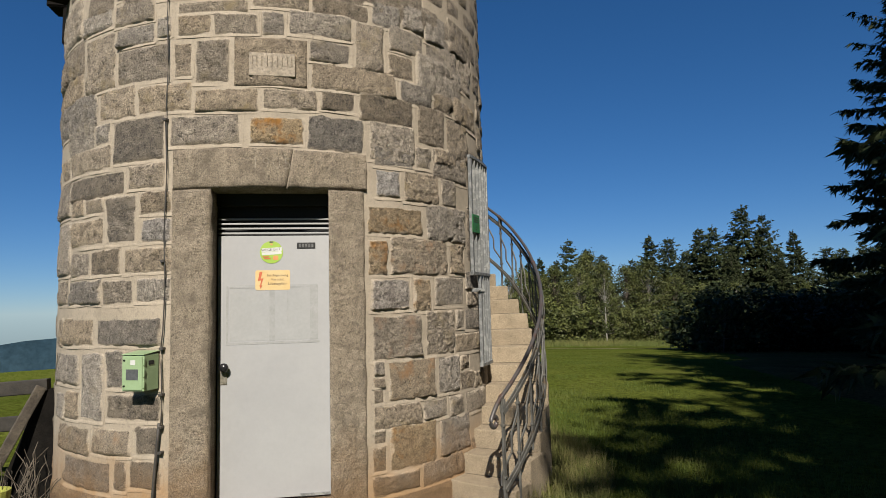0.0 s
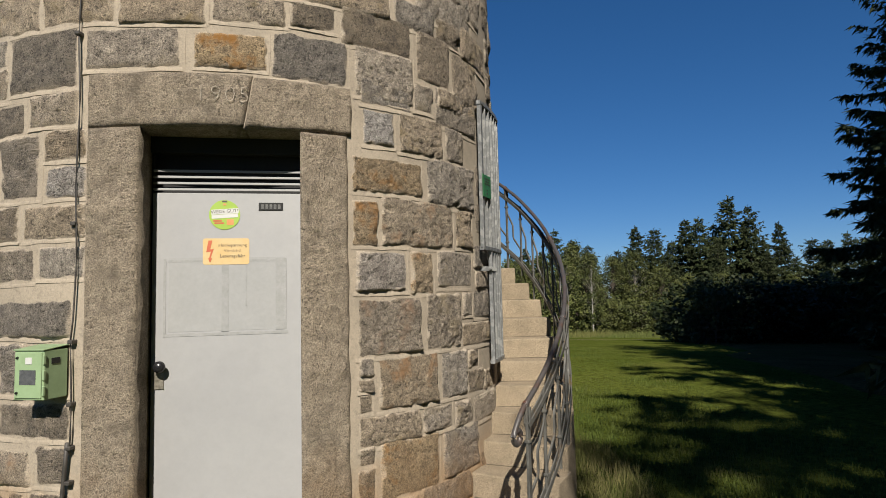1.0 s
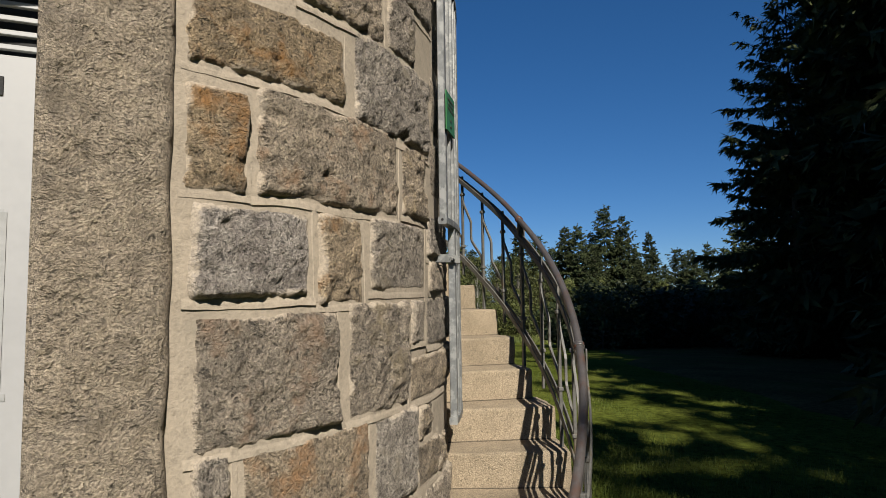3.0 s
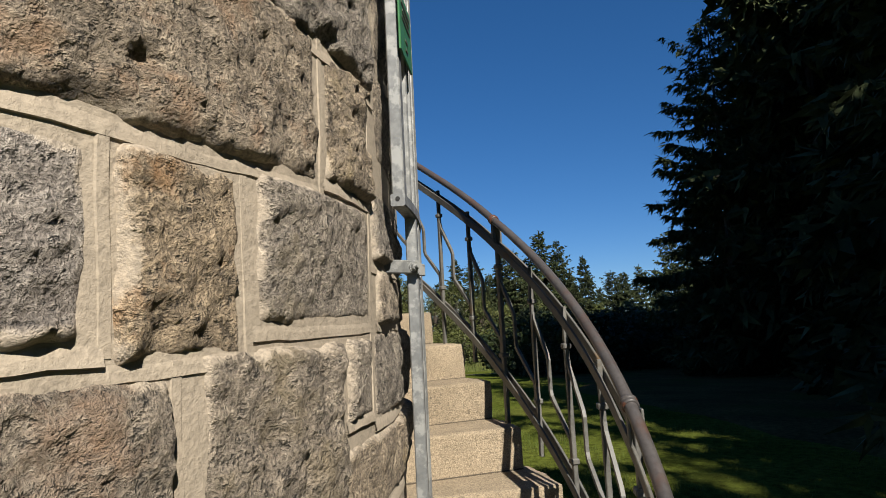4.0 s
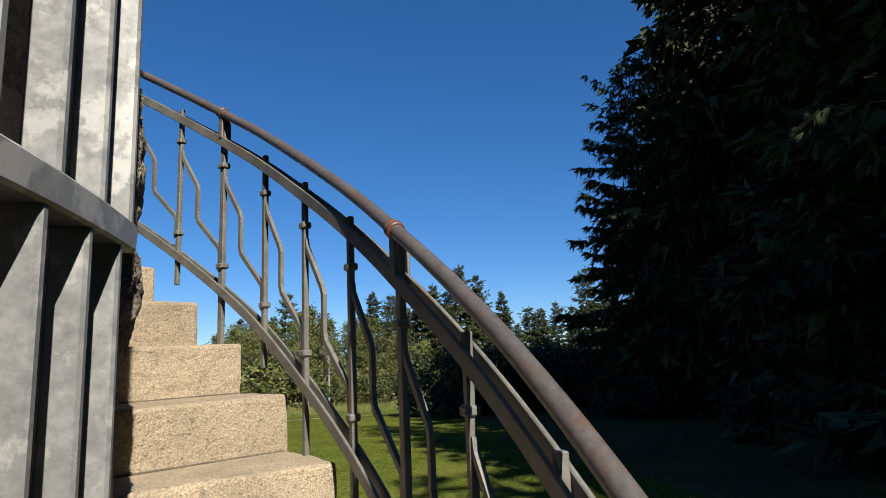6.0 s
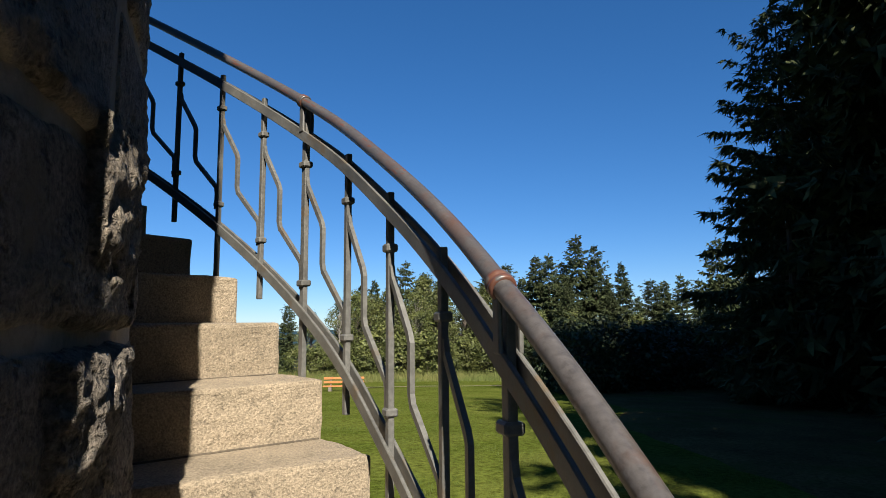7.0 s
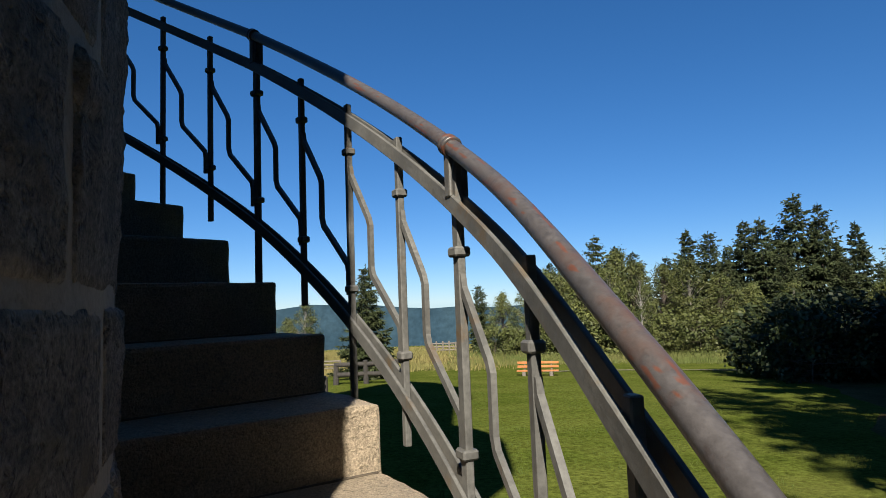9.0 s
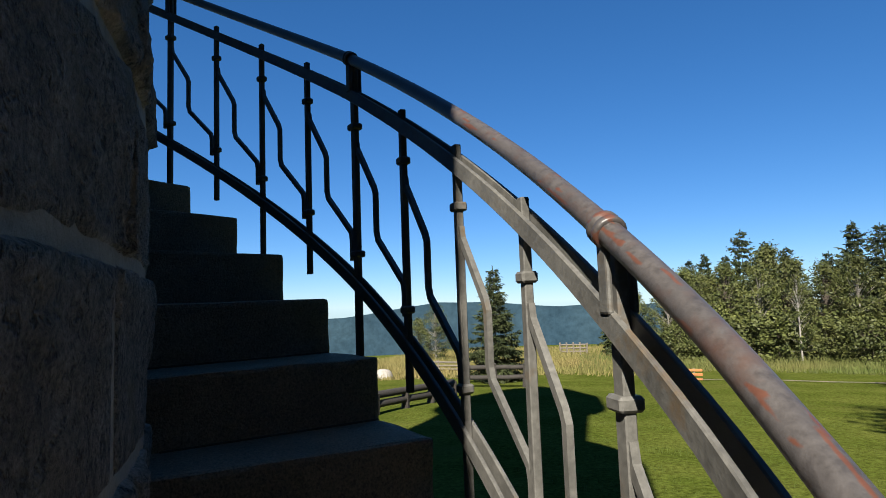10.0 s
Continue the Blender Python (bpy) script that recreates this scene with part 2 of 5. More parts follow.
def disc(r, n=12, sx=1.0):
    return [(sx * r * math.cos(2 * math.pi * i / n), r * math.sin(2 * math.pi * i / n)) for i in range(n)]


def rect(w, h, b=0.0):
    w, h = w / 2, h / 2
    if not b:
        return [(-w, -h), (w, -h), (w, h), (-w, h)]
    return [(-w + b, -h), (w - b, -h), (w, -h + b), (w, h - b), (w - b, h), (-w + b, h), (-w, h - b), (-w, -h + b)]


def ground_z(x, y):
    d = math.hypot(x - CX, y - CY)
    near = -0.2 - 0.052 * max(0.0, d - 7.0) * (1 - math.exp(-max(0.0, d - 7.0) / 6.0))
    near -= 0.11 * max(0.0, -x - 6.0) * (d < 400)
    if d > 95:
        near -= 0.0022 * (d - 95) ** 1.45
    return near

# ---- tower ----
TOWER_H = 15.2
tower = thing("stone_tower", "round tower of rough granite blocks set in pale mortar", "tower", at=(0, 0, 0))


def cyl_wall():
    """Mortar core with the door opening cut through it."""
    az_l, az_r = -101.7, -76.6
    azs = [az_r + (360 - (az_r - az_l)) * i / 160 for i in range(161)]
    zs = [-0.5, 2.36, 15.2]
    verts, faces = [], []
    # full ring above the opening, broken ring below
    def ring(azl, z, r):
        i0 = len(verts)
        verts.extend(pol(r + wall_r(a) - R, a, z) for a in azl)
        return i0
    n = len(azs)
    for r0, r1, flip in ((R, R, False), (R - 0.55, R - 0.55, True)):
        a, b = ring(azs, zs[0], r0), ring(azs, zs[1], r1)
        for i in range(n - 1):
            f = (a + i, a + i + 1, b + i + 1, b + i)
            faces.append(f[::-1] if flip else f)
        full = azs + [az_l + (az_r - az_l) * k / 12 + 360 for k in range(1, 12)]
        m = len(full)
        a, b = ring(full, zs[1], r0), ring(full, zs[2], r1)
        for i in range(m):
            j = (i + 1) % m
            f = (a + i, a + j, b + j, b + i)
            faces.append(f[::-1] if flip else f)
    return verts, faces


wall_core = link("masonry_wall", *cyl_wall(), MORTAR, tower, "pale lime mortar body", smooth=False)


def drum(name, profile, material, label, n=48):
    """Turned part of the tower head from (radius, height) pairs."""
    verts, faces = [], []
    for r, z in profile:
        verts += [pol(r, 360.0 * i / n, z) for i in range(n)]
    for k in range(len(profile) - 1):
        for i in range(n):
            a, c = k * n + i, k * n + (i + 1) % n
            faces.append((a, c, c + n, a + n))
    return link(name, verts, faces, material, tower, label)


# lookout gallery and roof, known on the lawn by their shadow
drum("gallery", ((2.05, 6.9), (3.1, 7.6), (3.1, 8.9), (2.85, 8.9), (2.85, 7.9), (2.05, 7.9)), STONE, "projecting stone gallery")
drum("roof", ((2.0, 15.1), (2.6, 15.2), (2.6, 15.45), (2.45, 17.4), (1.4, 19.8), (0.12, 21.2), (0.02, 21.8)), BARK, "dark shingled roof cap")
# masonry plan of the seen side: from azimuth, to azimuth, from height, to height, kind of rock
PLAN = []
PLAN += [
    (-145.2, -129.1, 0.36, 0.6, 'g'), (-141.1, -122.1, 0.11, 0.37, 'd'), (-129.1, -116.9, 0.39, 0.62, 'b'), (-121.8, -118, 0.15, 0.39, 'd'),
    (-117.8, -109.8, 0.17, 0.4, 'd'), (-116.6, -110.4, 0.41, 0.64, 'd'), (-68.5, -56, -0.01, 0.17, 'g'), (-68.2, -64.7, 0.18, 0.39, 'b'),
    (-68.1, -64.6, 0.39, 0.52, 'g'), (-64.4, -50.4, 0.16, 0.53, 'b'), (-55.9, -40.3, -0.02, 0.2, 'g'), (-50.3, -36.6, 0.17, 0.52, 'g'),
]
PLAN += [
    (-150.5, -134.1, 0.88, 1.16, 'g'), (-150, -150.7, 0.86, 1.14, 'g'), (-150, -141.1, 0.59, 0.84, 'g'), (-141, -133.7, 0.62, 0.86, 'g'),
    (-133.9, -124.9, 0.63, 1.17, 'g'), (-124.7, -118.9, 0.88, 1.19, 'g'), (-124.4, -110, 0.65, 0.87, 'd'), (-118.9, -110.2, 0.89, 1.19, 'g'),
    (-68.1, -55.2, 0.49, 0.7, 'g'), (-68, -65, 0.7, 0.82, 'g'), (-68, -64.9, 0.82, 0.91, 'g'), (-67.9, -64.6, 0.91, 1.04, 'g'),
    (-64.6, -50.5, 0.69, 1.04, 'b'), (-55.2, -46.5, 0.5, 0.69, 'g'), (-50.2, -41.4, 0.69, 1.03, 'g'), (-46.4, -39.4, 0.48, 0.68, 'g'),
]
PLAN += [
    (-41.5, -33.8, 0.68, 0.87, 'g'), (-41.3, -36, 0.86, 1.01, 'g'), (-39.3, -25.8, 0.46, 0.68, 'g'), (-33.7, -22.1, 0.67, 0.84, 'g'),
]
PLAN += [
    (-150, -144.3, 1.17, 1.44, 'g'), (-144.3, -128.6, 1.19, 1.44, 'g'), (-128.2, -110.3, 1.2, 1.43, 'd'), (-68.5, -57.5, 1.41, 1.69, 'p'),
    (-68.2, -54.5, 1.02, 1.4, 'b'), (-57.4, -51.2, 1.39, 1.69, 'b'), (-54, -43.3, 1.02, 1.42, 'g'), (-50.9, -38, 1.43, 1.71, 'g'),
    (-43.4, -20.6, 1.01, 1.21, 'g'), (-42.8, -38.3, 1.23, 1.42, 'g'), (-38.3, -20.5, 1.21, 1.43, 'g'), (-37.1, -20.7, 1.43, 1.58, 'g'),
]
PLAN += [
    (-156.1, -140, 1.76, 2.24, 'g'), (-150, -141.2, 1.52, 1.76, 'g'), (-141.2, -126.5, 1.52, 1.73, 'd'), (-139.7, -130.9, 1.74, 1.96, 'g'),
    (-131, -120.8, 1.74, 1.96, 'd'), (-126.5, -117.2, 1.51, 1.72, 'g'), (-120.2, -108.3, 1.74, 1.95, 'g'), (-117, -108.2, 1.52, 1.72, 'g'),
    (-68.8, -63.6, 1.69, 1.99, 'b'), (-63.5, -44.9, 1.69, 2.03, 'b'), (-44.9, -37.7, 1.71, 2.01, 'g'), (-38, -20.8, 1.57, 1.78, 'g'),
]
PLAN += [
    (-156, -140.8, 2.25, 2.58, 'g'), (-141.2, -119.8, 2.35, 2.57, 'd'), (-140.8, -133.8, 2.23, 2.39, 'g'), (-140.3, -125.9, 1.97, 2.22, 'g'),
    (-133.9, -126.1, 2.23, 2.37, 'g'), (-125.6, -116.5, 1.97, 2.37, 'd'), (-119.6, -110, 2.38, 2.59, 'g'), (-116.3, -108.3, 2.18, 2.38, 'g'),
    (-116.2, -108.2, 1.97, 2.17, 'p'), (-68.8, -53.7, 2.02, 2.27, 'b'), (-66.8, -59.9, 2.32, 2.57, 'p'), (-59.6, -47.5, 2.3, 2.6, 'g'),
    (-53.3, -36.3, 1.98, 2.34, 'g'), (-47.6, -40.7, 2.31, 2.58, 'g'),
]
PLAN += [
    (-156.2, -129.2, 2.94, 3.25, 'g'), (-150, -142.2, 2.57, 2.79, 'g'), (-144.3, -129.8, 2.75, 3.04, 'g'), (-141.8, -124.1, 2.57, 2.79, 'g'),
    (-129.9, -124.7, 2.78, 2.96, 'g'), (-124.3, -110.1, 2.59, 2.96, 'd'), (-109.7, -94.2, 2.68, 2.95, 'g'), (-104.1, -90.7, 2.94, 3.14, 'g'),
    (-92.9, -81.7, 2.69, 2.92, 'b'), (-81.7, -68.7, 2.65, 2.96, 'd'), (-70.6, -55.6, 2.92, 3.2, 'd'), (-68.2, -55.4, 2.61, 2.96, 'g'),
    (-67.1, -56, 2.57, 2.76, 'g'), (-56, -50.5, 2.6, 2.81, 'g'), (-55.3, -44.8, 2.81, 3.19, 'g'), (-50.6, -34.6, 2.54, 2.84, 'g'),
]
PLAN += [
    (-49.7, -35, 2.68, 2.84, 'g'), (-45, -33.1, 2.76, 3.16, 'g'),
]
PLAN += [
    (-156.4, -135, 3.42, 3.75, 'g'), (-156.2, -135.2, 3.19, 3.48, 'g'), (-135, -123.5, 3.21, 3.7, 'g'), (-129.3, -117.4, 2.95, 3.23, 'g'),
    (-123.1, -109.1, 3.21, 3.52, 'g'), (-117.5, -104.3, 2.95, 3.2, 'g'), (-108.6, -104.4, 3.22, 3.5, 'g'), (-104.4, -96.5, 3.16, 3.53, 'g'),
    (-93, -81.1, 3.14, 3.53, 'g'), (-90.6, -78.7, 2.96, 3.15, 'g'), (-81.1, -71.5, 3.36, 3.56, 'g'), (-80.9, -60.5, 3.14, 3.4, 'g'),
    (-78.7, -70.8, 2.98, 3.16, 'd'), (-71.2, -63.5, 3.34, 3.77, 'g'), (-63.3, -55.3, 3.34, 3.57, 'g'), (-60.2, -49.6, 3.14, 3.36, 'g'),
]
PLAN += [
    (-55.4, -35.8, 3.26, 3.65, 'g'), (-49.7, -41.3, 3.15, 3.34, 'g'), (-41.5, -26, 3.11, 3.39, 'g'),
]
PLAN += [
    (-156.3, -136.7, 3.74, 4.13, 'g'), (-136.8, -124.5, 3.72, 3.92, 'g'), (-124.6, -113, 3.7, 3.91, 'g'), (-123.4, -112.9, 3.52, 3.7, 'g'),
    (-113, -109, 3.55, 3.73, 'g'), (-108, -100.2, 3.54, 3.73, 'g'), (-108, -92.9, 3.72, 3.83, 'g'), (-100.2, -90.7, 3.54, 3.73, 'g'),
    (-85.2, -71.4, 3.56, 3.78, 'g'), (-80.3, -67.2, 3.74, 3.91, 'g'), (-67.2, -59.1, 3.74, 3.98, 'g'), (-62.8, -52, 3.57, 3.81, 'g'),
    (-59.2, -52.2, 3.79, 4.05, 'g'), (-52.3, -43.2, 3.75, 4.06, 'g'), (-52.1, -38.8, 3.49, 3.89, 'g'), (-43.3, -28.6, 3.75, 4.13, 'g'),
]
PLAN += [
    (-39.1, -30.6, 3.45, 3.86, 'g'),
]
PLAN += [(-90.5, -85.4, 3.54, 3.75, 'g'), (-92.7, -80.5, 3.76, 3.92, 'g'), (-63, -52, 3.98, 4.2, 'g'), (-80, -63, 3.92, 4.15, 'g'), (-95, -80.2, 3.93, 4.15, 'g'), (-113, -95.2, 3.85, 4.1, 'g'), (-124, -113.2, 3.92, 4.2, 'g')]


def stone_mesh(a0, a1, z0, z1, nu, nv, seed, proud, inset, rough=1.0, fray=0.012):
    """Rough-faced block in its cell of the wall: sunk at the joints, uneven and proud in the middle."""
    verts, faces, cover = [], [], []
    w, h = radians(a1 - a0) * R, z1 - z0
    off = Vector((seed * 1.7, seed * 0.9, seed * 0.31))
    soft = min(0.030, 0.11 * min(w, h), fray * 2.4)
    tilt_u, tilt_v = 0.012 * math.sin(seed * 3.1), 0.012 * math.sin(seed * 5.7)
    for j in range(nv + 1):
        for i in range(nu + 1):
            u, v = i / nu, j / nv
            x, y = u * w, v * h
            q = Vector((x * 1.0, y * 1.0, 0)) + off
            e = min(x, w - x, y, h - y)
            corner = math.hypot(max(0, inset * 2.2 - min(x, w - x)), max(0, inset * 2.2 - min(y, h - y)))
            e = min(e, inset * 2.2 - corner) if corner > 0 else e
            e += fray * (0.6 * noise.noise(q * 9.0) + 0.45 * noise.noise(q * 38.0))
            s = smooth01((e - inset + 0.008) / soft)
            hgt = -0.016 + s * (0.016 + proud * (0.55 + 0.45 * smooth01(e / 0.09)))
            hgt += s * rough * (0.010 * noise.noise(q * 7.0) + 0.008 * noise.noise(q * 19.0 + off) + 0.008 * noise.noise(q * 42.0))
            hollow = max(0.0, noise.noise(q * 13.0 - off) - 0.22)
            hgt += s * (-0.035 * rough * hollow + 0.006 * rough * noise.noise(q * 68.0))
            hgt += s * (tilt_u * (u - 0.5) + tilt_v * (v - 0.5)) * 2
            hgt = max(hgt, 0.003 * s - 0.016 * (1 - s))
            verts.append(pol(wall_r(a0 + (a1 - a0) * u) + hgt, a0 + (a1 - a0) * u, z0 + h * v))
            cover.append(0.92 * (1.0 - smooth01((e - inset) / (soft * 1.5) + 0.12 + 0.45 * noise.noise(q * 11.0 - off) + 0.3 * noise.noise(q * 34.0))))
    for j in range(nv):
        for i in range(nu):
            a = j * (nu + 1) + i
            faces.append((a, a + 1, a + nu + 2, a + nu + 1))
    return verts, faces, cover


KIND = {"g": STONE, "b": STONE_BROWN, "d": STONE_DARK, "p": STONE_PALE}
bead_v, bead_f = [], []


def bead(a0, z0, a1, z1, width, high, seed):
    """A raised ribbon of pointing mortar along a joint."""
    length = max(radians(abs(a1 - a0)) * R, abs(z1 - z0))
    n = max(2, int(length / 0.03))
    along_az = abs(a1 - a0) * 0.0369 > abs(z1 - z0)
    base = len(bead_v)
    dw = math.degrees(width / R)
    for i in range(n + 1):
        u = i / n
        az, z = a0 + (a1 - a0) * u, z0 + (z1 - z0) * u
        wob = 0.011 * noise.noise(Vector((az * 0.16, z * 3.0, seed))) + 0.004 * noise.noise(Vector((az * 0.7, z * 14.0, seed)))
        lip = high * max(0.0, 0.55 + 0.9 * noise.noise(Vector((az * 0.14, z * 3.0, seed + 7))))
        prof = ((-0.5, -0.006), (-0.42, lip), (0.1, lip * 0.6), (0.9, -0.003)) if along_az else ((-0.5, -0.004), (-0.32, lip * 0.8), (0.32, lip * 0.8), (0.5, -0.004))
        for s, hh in prof:
            if along_az:
                bead_v.append(pol(R + hh, az, z + s * width + wob))
            else:
                bead_v.append(pol(R + hh, az + s * dw + math.degrees(wob / R), z))
    for i in range(n):
        for k in range(3):
            a = base + i * 4 + k
            bead_f.append((a, a + 1, a + 5, a + 4))


for n_, (a0, a1, z0, z1, code) in enumerate(PLAN):
    close = a0 > -69.5 and 0.4 < (z0 + z1) / 2 < 2.8
    dx = 0.0095 if close else 0.018
    w, h = radians(a1 - a0) * R, z1 - z0
    nu, nv = max(6, min(56, int(w / dx))), max(6, min(42, int(h / dx)))
    rng = random.Random(n_)
    proud = rng.uniform(0.011, 0.022)
    inset = min(rng.uniform(0.008, 0.014), 0.1 * min(w, h))
    sv, sf, sc = stone_mesh(a0, a1, z0, z1, nu, nv, n_ + 1, proud, inset, rng.uniform(0.7, 1.25))
    link("stone", sv, sf, KIND[code], wall_core, smooth=True, smear=sc)
    bead(a0, z0, a1, z0, 0.026, 0.0075, n_)
    bead(a1, z0, a1, z1, 0.024, 0.004, n_ + 0.5)
for n_, (a0, a1, z0, z1) in enumerate(((-13.0, -5.5, 1.60, 1.81), (-11.0, -3.0, 1.815, 2.09))):
    sv, sf, sc = stone_mesh(a0, a1, z0, z1, 34, 30, 311 + n_, 0.027, 0.006, 0.9, 0.008)
    link("stone", sv, sf, STONE, wall_core, smooth=True, smear=[0.3 * q for q in sc])
link("pointing", bead_v, bead_f, MORTAR, tower, "raised ribbons of joint mortar")["kind"] = "stuff"

# the far side and the upper shaft, in plain courses
rest_v, rest_f, rest_c = [], [], []
rng = random.Random(5)
z = -0.2
row = 0
while z < TOWER_H - 0.2:
    hgt = rng.uniform(0.19, 0.34)
    spans = [(-21.0, 203.5)] if z < 3.75 else [(-150.0, 210.0)]
    for lo_az, hi_az in spans:
        az = lo_az + rng.uniform(0, 4)
        while az < hi_az - 4:
            wid = math.degrees(rng.uniform(0.2, 0.52) / R)
            wid = min(wid, hi_az - az)
            near = z < 3.75 and az < 75
            if wid > 3:
                nu, nv = (26, 18) if near and az < 60 else (12, 8) if near else (5, 4)
                sv, sf, sc = stone_mesh(az, az + wid, z, z + hgt, nu, nv, row + 400, rng.uniform(0.004, 0.012), 0.004, 0.6, 0.010)
                o = len(rest_v)
                rest_v += sv
                rest_c += [0.85 * q for q in sc]
                rest_f += [tuple(o + q for q in f_) for f_ in sf]
            row += 1
            az += wid
    z += hgt
# small blocks behind the folded gate
z = -0.2
while z < 3.7:
    hgt = rng.uniform(0.22, 0.32)
    az = max([q[1] for q in PLAN if q[2] < z + hgt - 0.03 and q[3] > z + 0.03], default=-44.0)
    while az < -25.0:
        wid = min(rng.uniform(5.0, 10.0), -20.8 - az)
        if -20.8 - az - wid < 4.0:
            wid = -20.8 - az
        sv, sf, sc = stone_mesh(az, az + wid, z, z + hgt, 14, 12, row + 700, rng.uniform(0.01, 0.02), 0.016)
        o = len(rest_v)
        rest_v += sv
        rest_c += sc
        rest_f += [tuple(o + q for q in f_) for f_ in sf]
        row += 1
        az += wid
    z += hgt
link("block_facing", rest_v, rest_f, STONE, tower, "rough grey granite block courses", True, rest_c)["kind"] = "stuff"


# dressed door surround
def curved_block(name, a0, a1, z0, z1, depth, proud, material, label, seed, arch=0.0, rough=1.0, parent=None, square=False, lean=(0.0, 0.0)):
    nu, nv = max(6, int(radians(a1 - a0) * R / 0.018)), max(6, int((z1 - z0) / 0.022))
    verts, faces = [], []
    off = Vector((seed * 2.3, 0.7 * seed, 0))
    for j in range(nv + 1):
        for i in range(nu + 1):
            u, v = i / nu, j / nv
            az, zz = a0 + (a1 - a0) * u, z0 + (z1 - z0) * v
            if arch:
                zz += arch * (1 - v) * (1 - (2 * u - 1) ** 2)
            az += (v - 0.5) * (lean[0] * (1 - u) + lean[1] * u)
            q = Vector((radians(az) * R, zz, 0)) + off
            e = min(u * radians(a1 - a0) * R, (1 - u) * radians(a1 - a0) * R, v * (z1 - z0), (1 - v) * (z1 - z0))
            hgt = proud * smooth01((e + 0.006) / 0.02) + rough * (0.012 * noise.noise(q * 6.0) + 0.009 * noise.noise(q * 17.0) + 0.006 * noise.noise(q * 44.0)) * smooth01(e / 0.02)
            if rough > 1.2:
                az += 0.45 * noise.noise(Vector((zz * 5.0, seed, 0))) * (2 * u - 1) ** 2 * (u > 0.5)
            verts.append(pol(R + hgt, az, zz))
    for j in range(nv):
        for i in range(nu):
            a = j * (nu + 1) + i
            faces.append((a, a + 1, a + nu + 2, a + nu + 1))
    # sides running back into the wall
    rim = [i for i in range(nu + 1)] + [j * (nu + 1) + nu for j in range(1, nv + 1)] + [nv * (nu + 1) + i for i in range(nu - 1, -1, -1)] + [j * (nu + 1) for j in range(nv - 1, 0, -1)]
    o = len(verts)
    cen = Vector((CX, CY, 0))
    for q in rim:
        p = verts[q]
        d = Vector((p.x - CX, p.y - CY, 0)).normalized()
        if square:
            d = Vector((0, -1, 0))
        verts.append(p - d * depth)
    for i in range(len(rim)):
        j = (i + 1) % len(rim)
        faces.append((rim[j], rim[i], o + i, o + j))
    return link(name, verts, faces, material, parent or tower, label, True)


curved_block("door_jamb", -108.4, -100.4, -0.3, 2.36, 0.30, 0.03, JAMB, "dressed granite door post", 1, rough=1.15, square=True)
curved_block("door_jamb", -77.0, -69.3, -0.3, 2.36, 0.30, 0.03, JAMB, "dressed granite door post", 2, rough=1.7, square=True)
curved_block("lintel", -108.4, -84.8, 2.362, 2.665, 0.30, 0.03, JAMB, "granite lintel stone with the carved year", 5, square=True, lean=(0.0, 1.4))
curved_block("lintel", -84.6, -68.6, 2.362, 2.655, 0.30, 0.034, JAMB, "rough granite lintel stone", 6, rough=1.6, square=True, lean=(1.4, 0.0))
curved_block("inscription_stone", -95.8, -81.2, 3.145, 3.525, 0.05, 0.012, STONE_BROWN, "pale granite block with a recessed carved panel", 7, rough=1.0)
curved_block("plinth_course", -68.4, -44, -0.4, -0.02, 0.1, 0.02, STONE_BROWN, "lowest granite course", 8)
curved_block("plinth_course", -150, -109.2, -0.4, 0.1, 0.1, 0.02, STONE_BROWN, "lowest granite course stained orange", 9)


def lettering(name, body, size, m, material, parent, extrude=0.0008, thin=0.0):
    cu = bpy.data.curves.new(name, "FONT")
    cu.body, cu.size, cu.extrude, cu.align_x, cu.align_y = body, size, extrude, "CENTER", "CENTER"
    cu.resolution_u = 2
    cu.offset = thin
    tmp = bpy.data.objects.new(name, cu)
    scene.collection.objects.link(tmp)
    me = bpy.data.meshes.new_from_object(tmp)
    bpy.data.objects.remove(tmp)
    me.transform(m)
    me.materials.clear()
    me.materials.append(material)
    ob = new(name, me)
    ob.parent = parent
    return ob


CARVED = mat("fresh_cut_granite", (0.3, 0.253, 0.196), (0.236, 0.199, 0.153), 12.0, 0.9, 0.8, pits=0.3, dist=0.01)
LETTER = mat("pale_cut_letters", (0.38, 0.334, 0.271), (0.323, 0.282, 0.225), 20.0, 0.9, 0.3)
for i, digit in enumerate("1905"):
    az = -88.3 + 2.03 * (i - 1.5)
    p = pol(R + 0.041, az, 2.535)
    lettering("carved_digit", digit, 0.135, pose(p.x, p.y, p.z, 90, 0, az + 90), LETTER, tower, 0.0012, -0.0045)
bm = bmesh.new()
q = pol(R + 0.016, -88.2, 3.31)
box(bm, (0.34, 0.012, 0.18), pose(q.x, q.y, q.z, 0, 0, -88.2 + 90), 0.003)
part("carved_panel", bm, CARVED, tower, "pale dressed panel")
bm = bmesh.new()
for i, (dx, w_) in enumerate(((-0.145, 0.014), (-0.112, 0.014), (-0.075, 0.014), (-0.035, 0.014), (0.0, 0.014), (0.04, 0.014), (0.075, 0.014), (0.115, 0.014), (0.145, 0.014))):
    q = pol(R + 0.0225, -88.2, 3.335)
    a = radians(-88.2 + 90)
    box(bm, (w_ * 0.45, 0.003, 0.075), pose(q.x + dx * math.cos(a), q.y + dx * math.sin(a), q.z, 0, 0, -88.2 + 90))
part("carved_letters", bm, JAMB, tower, "worn carved letters")

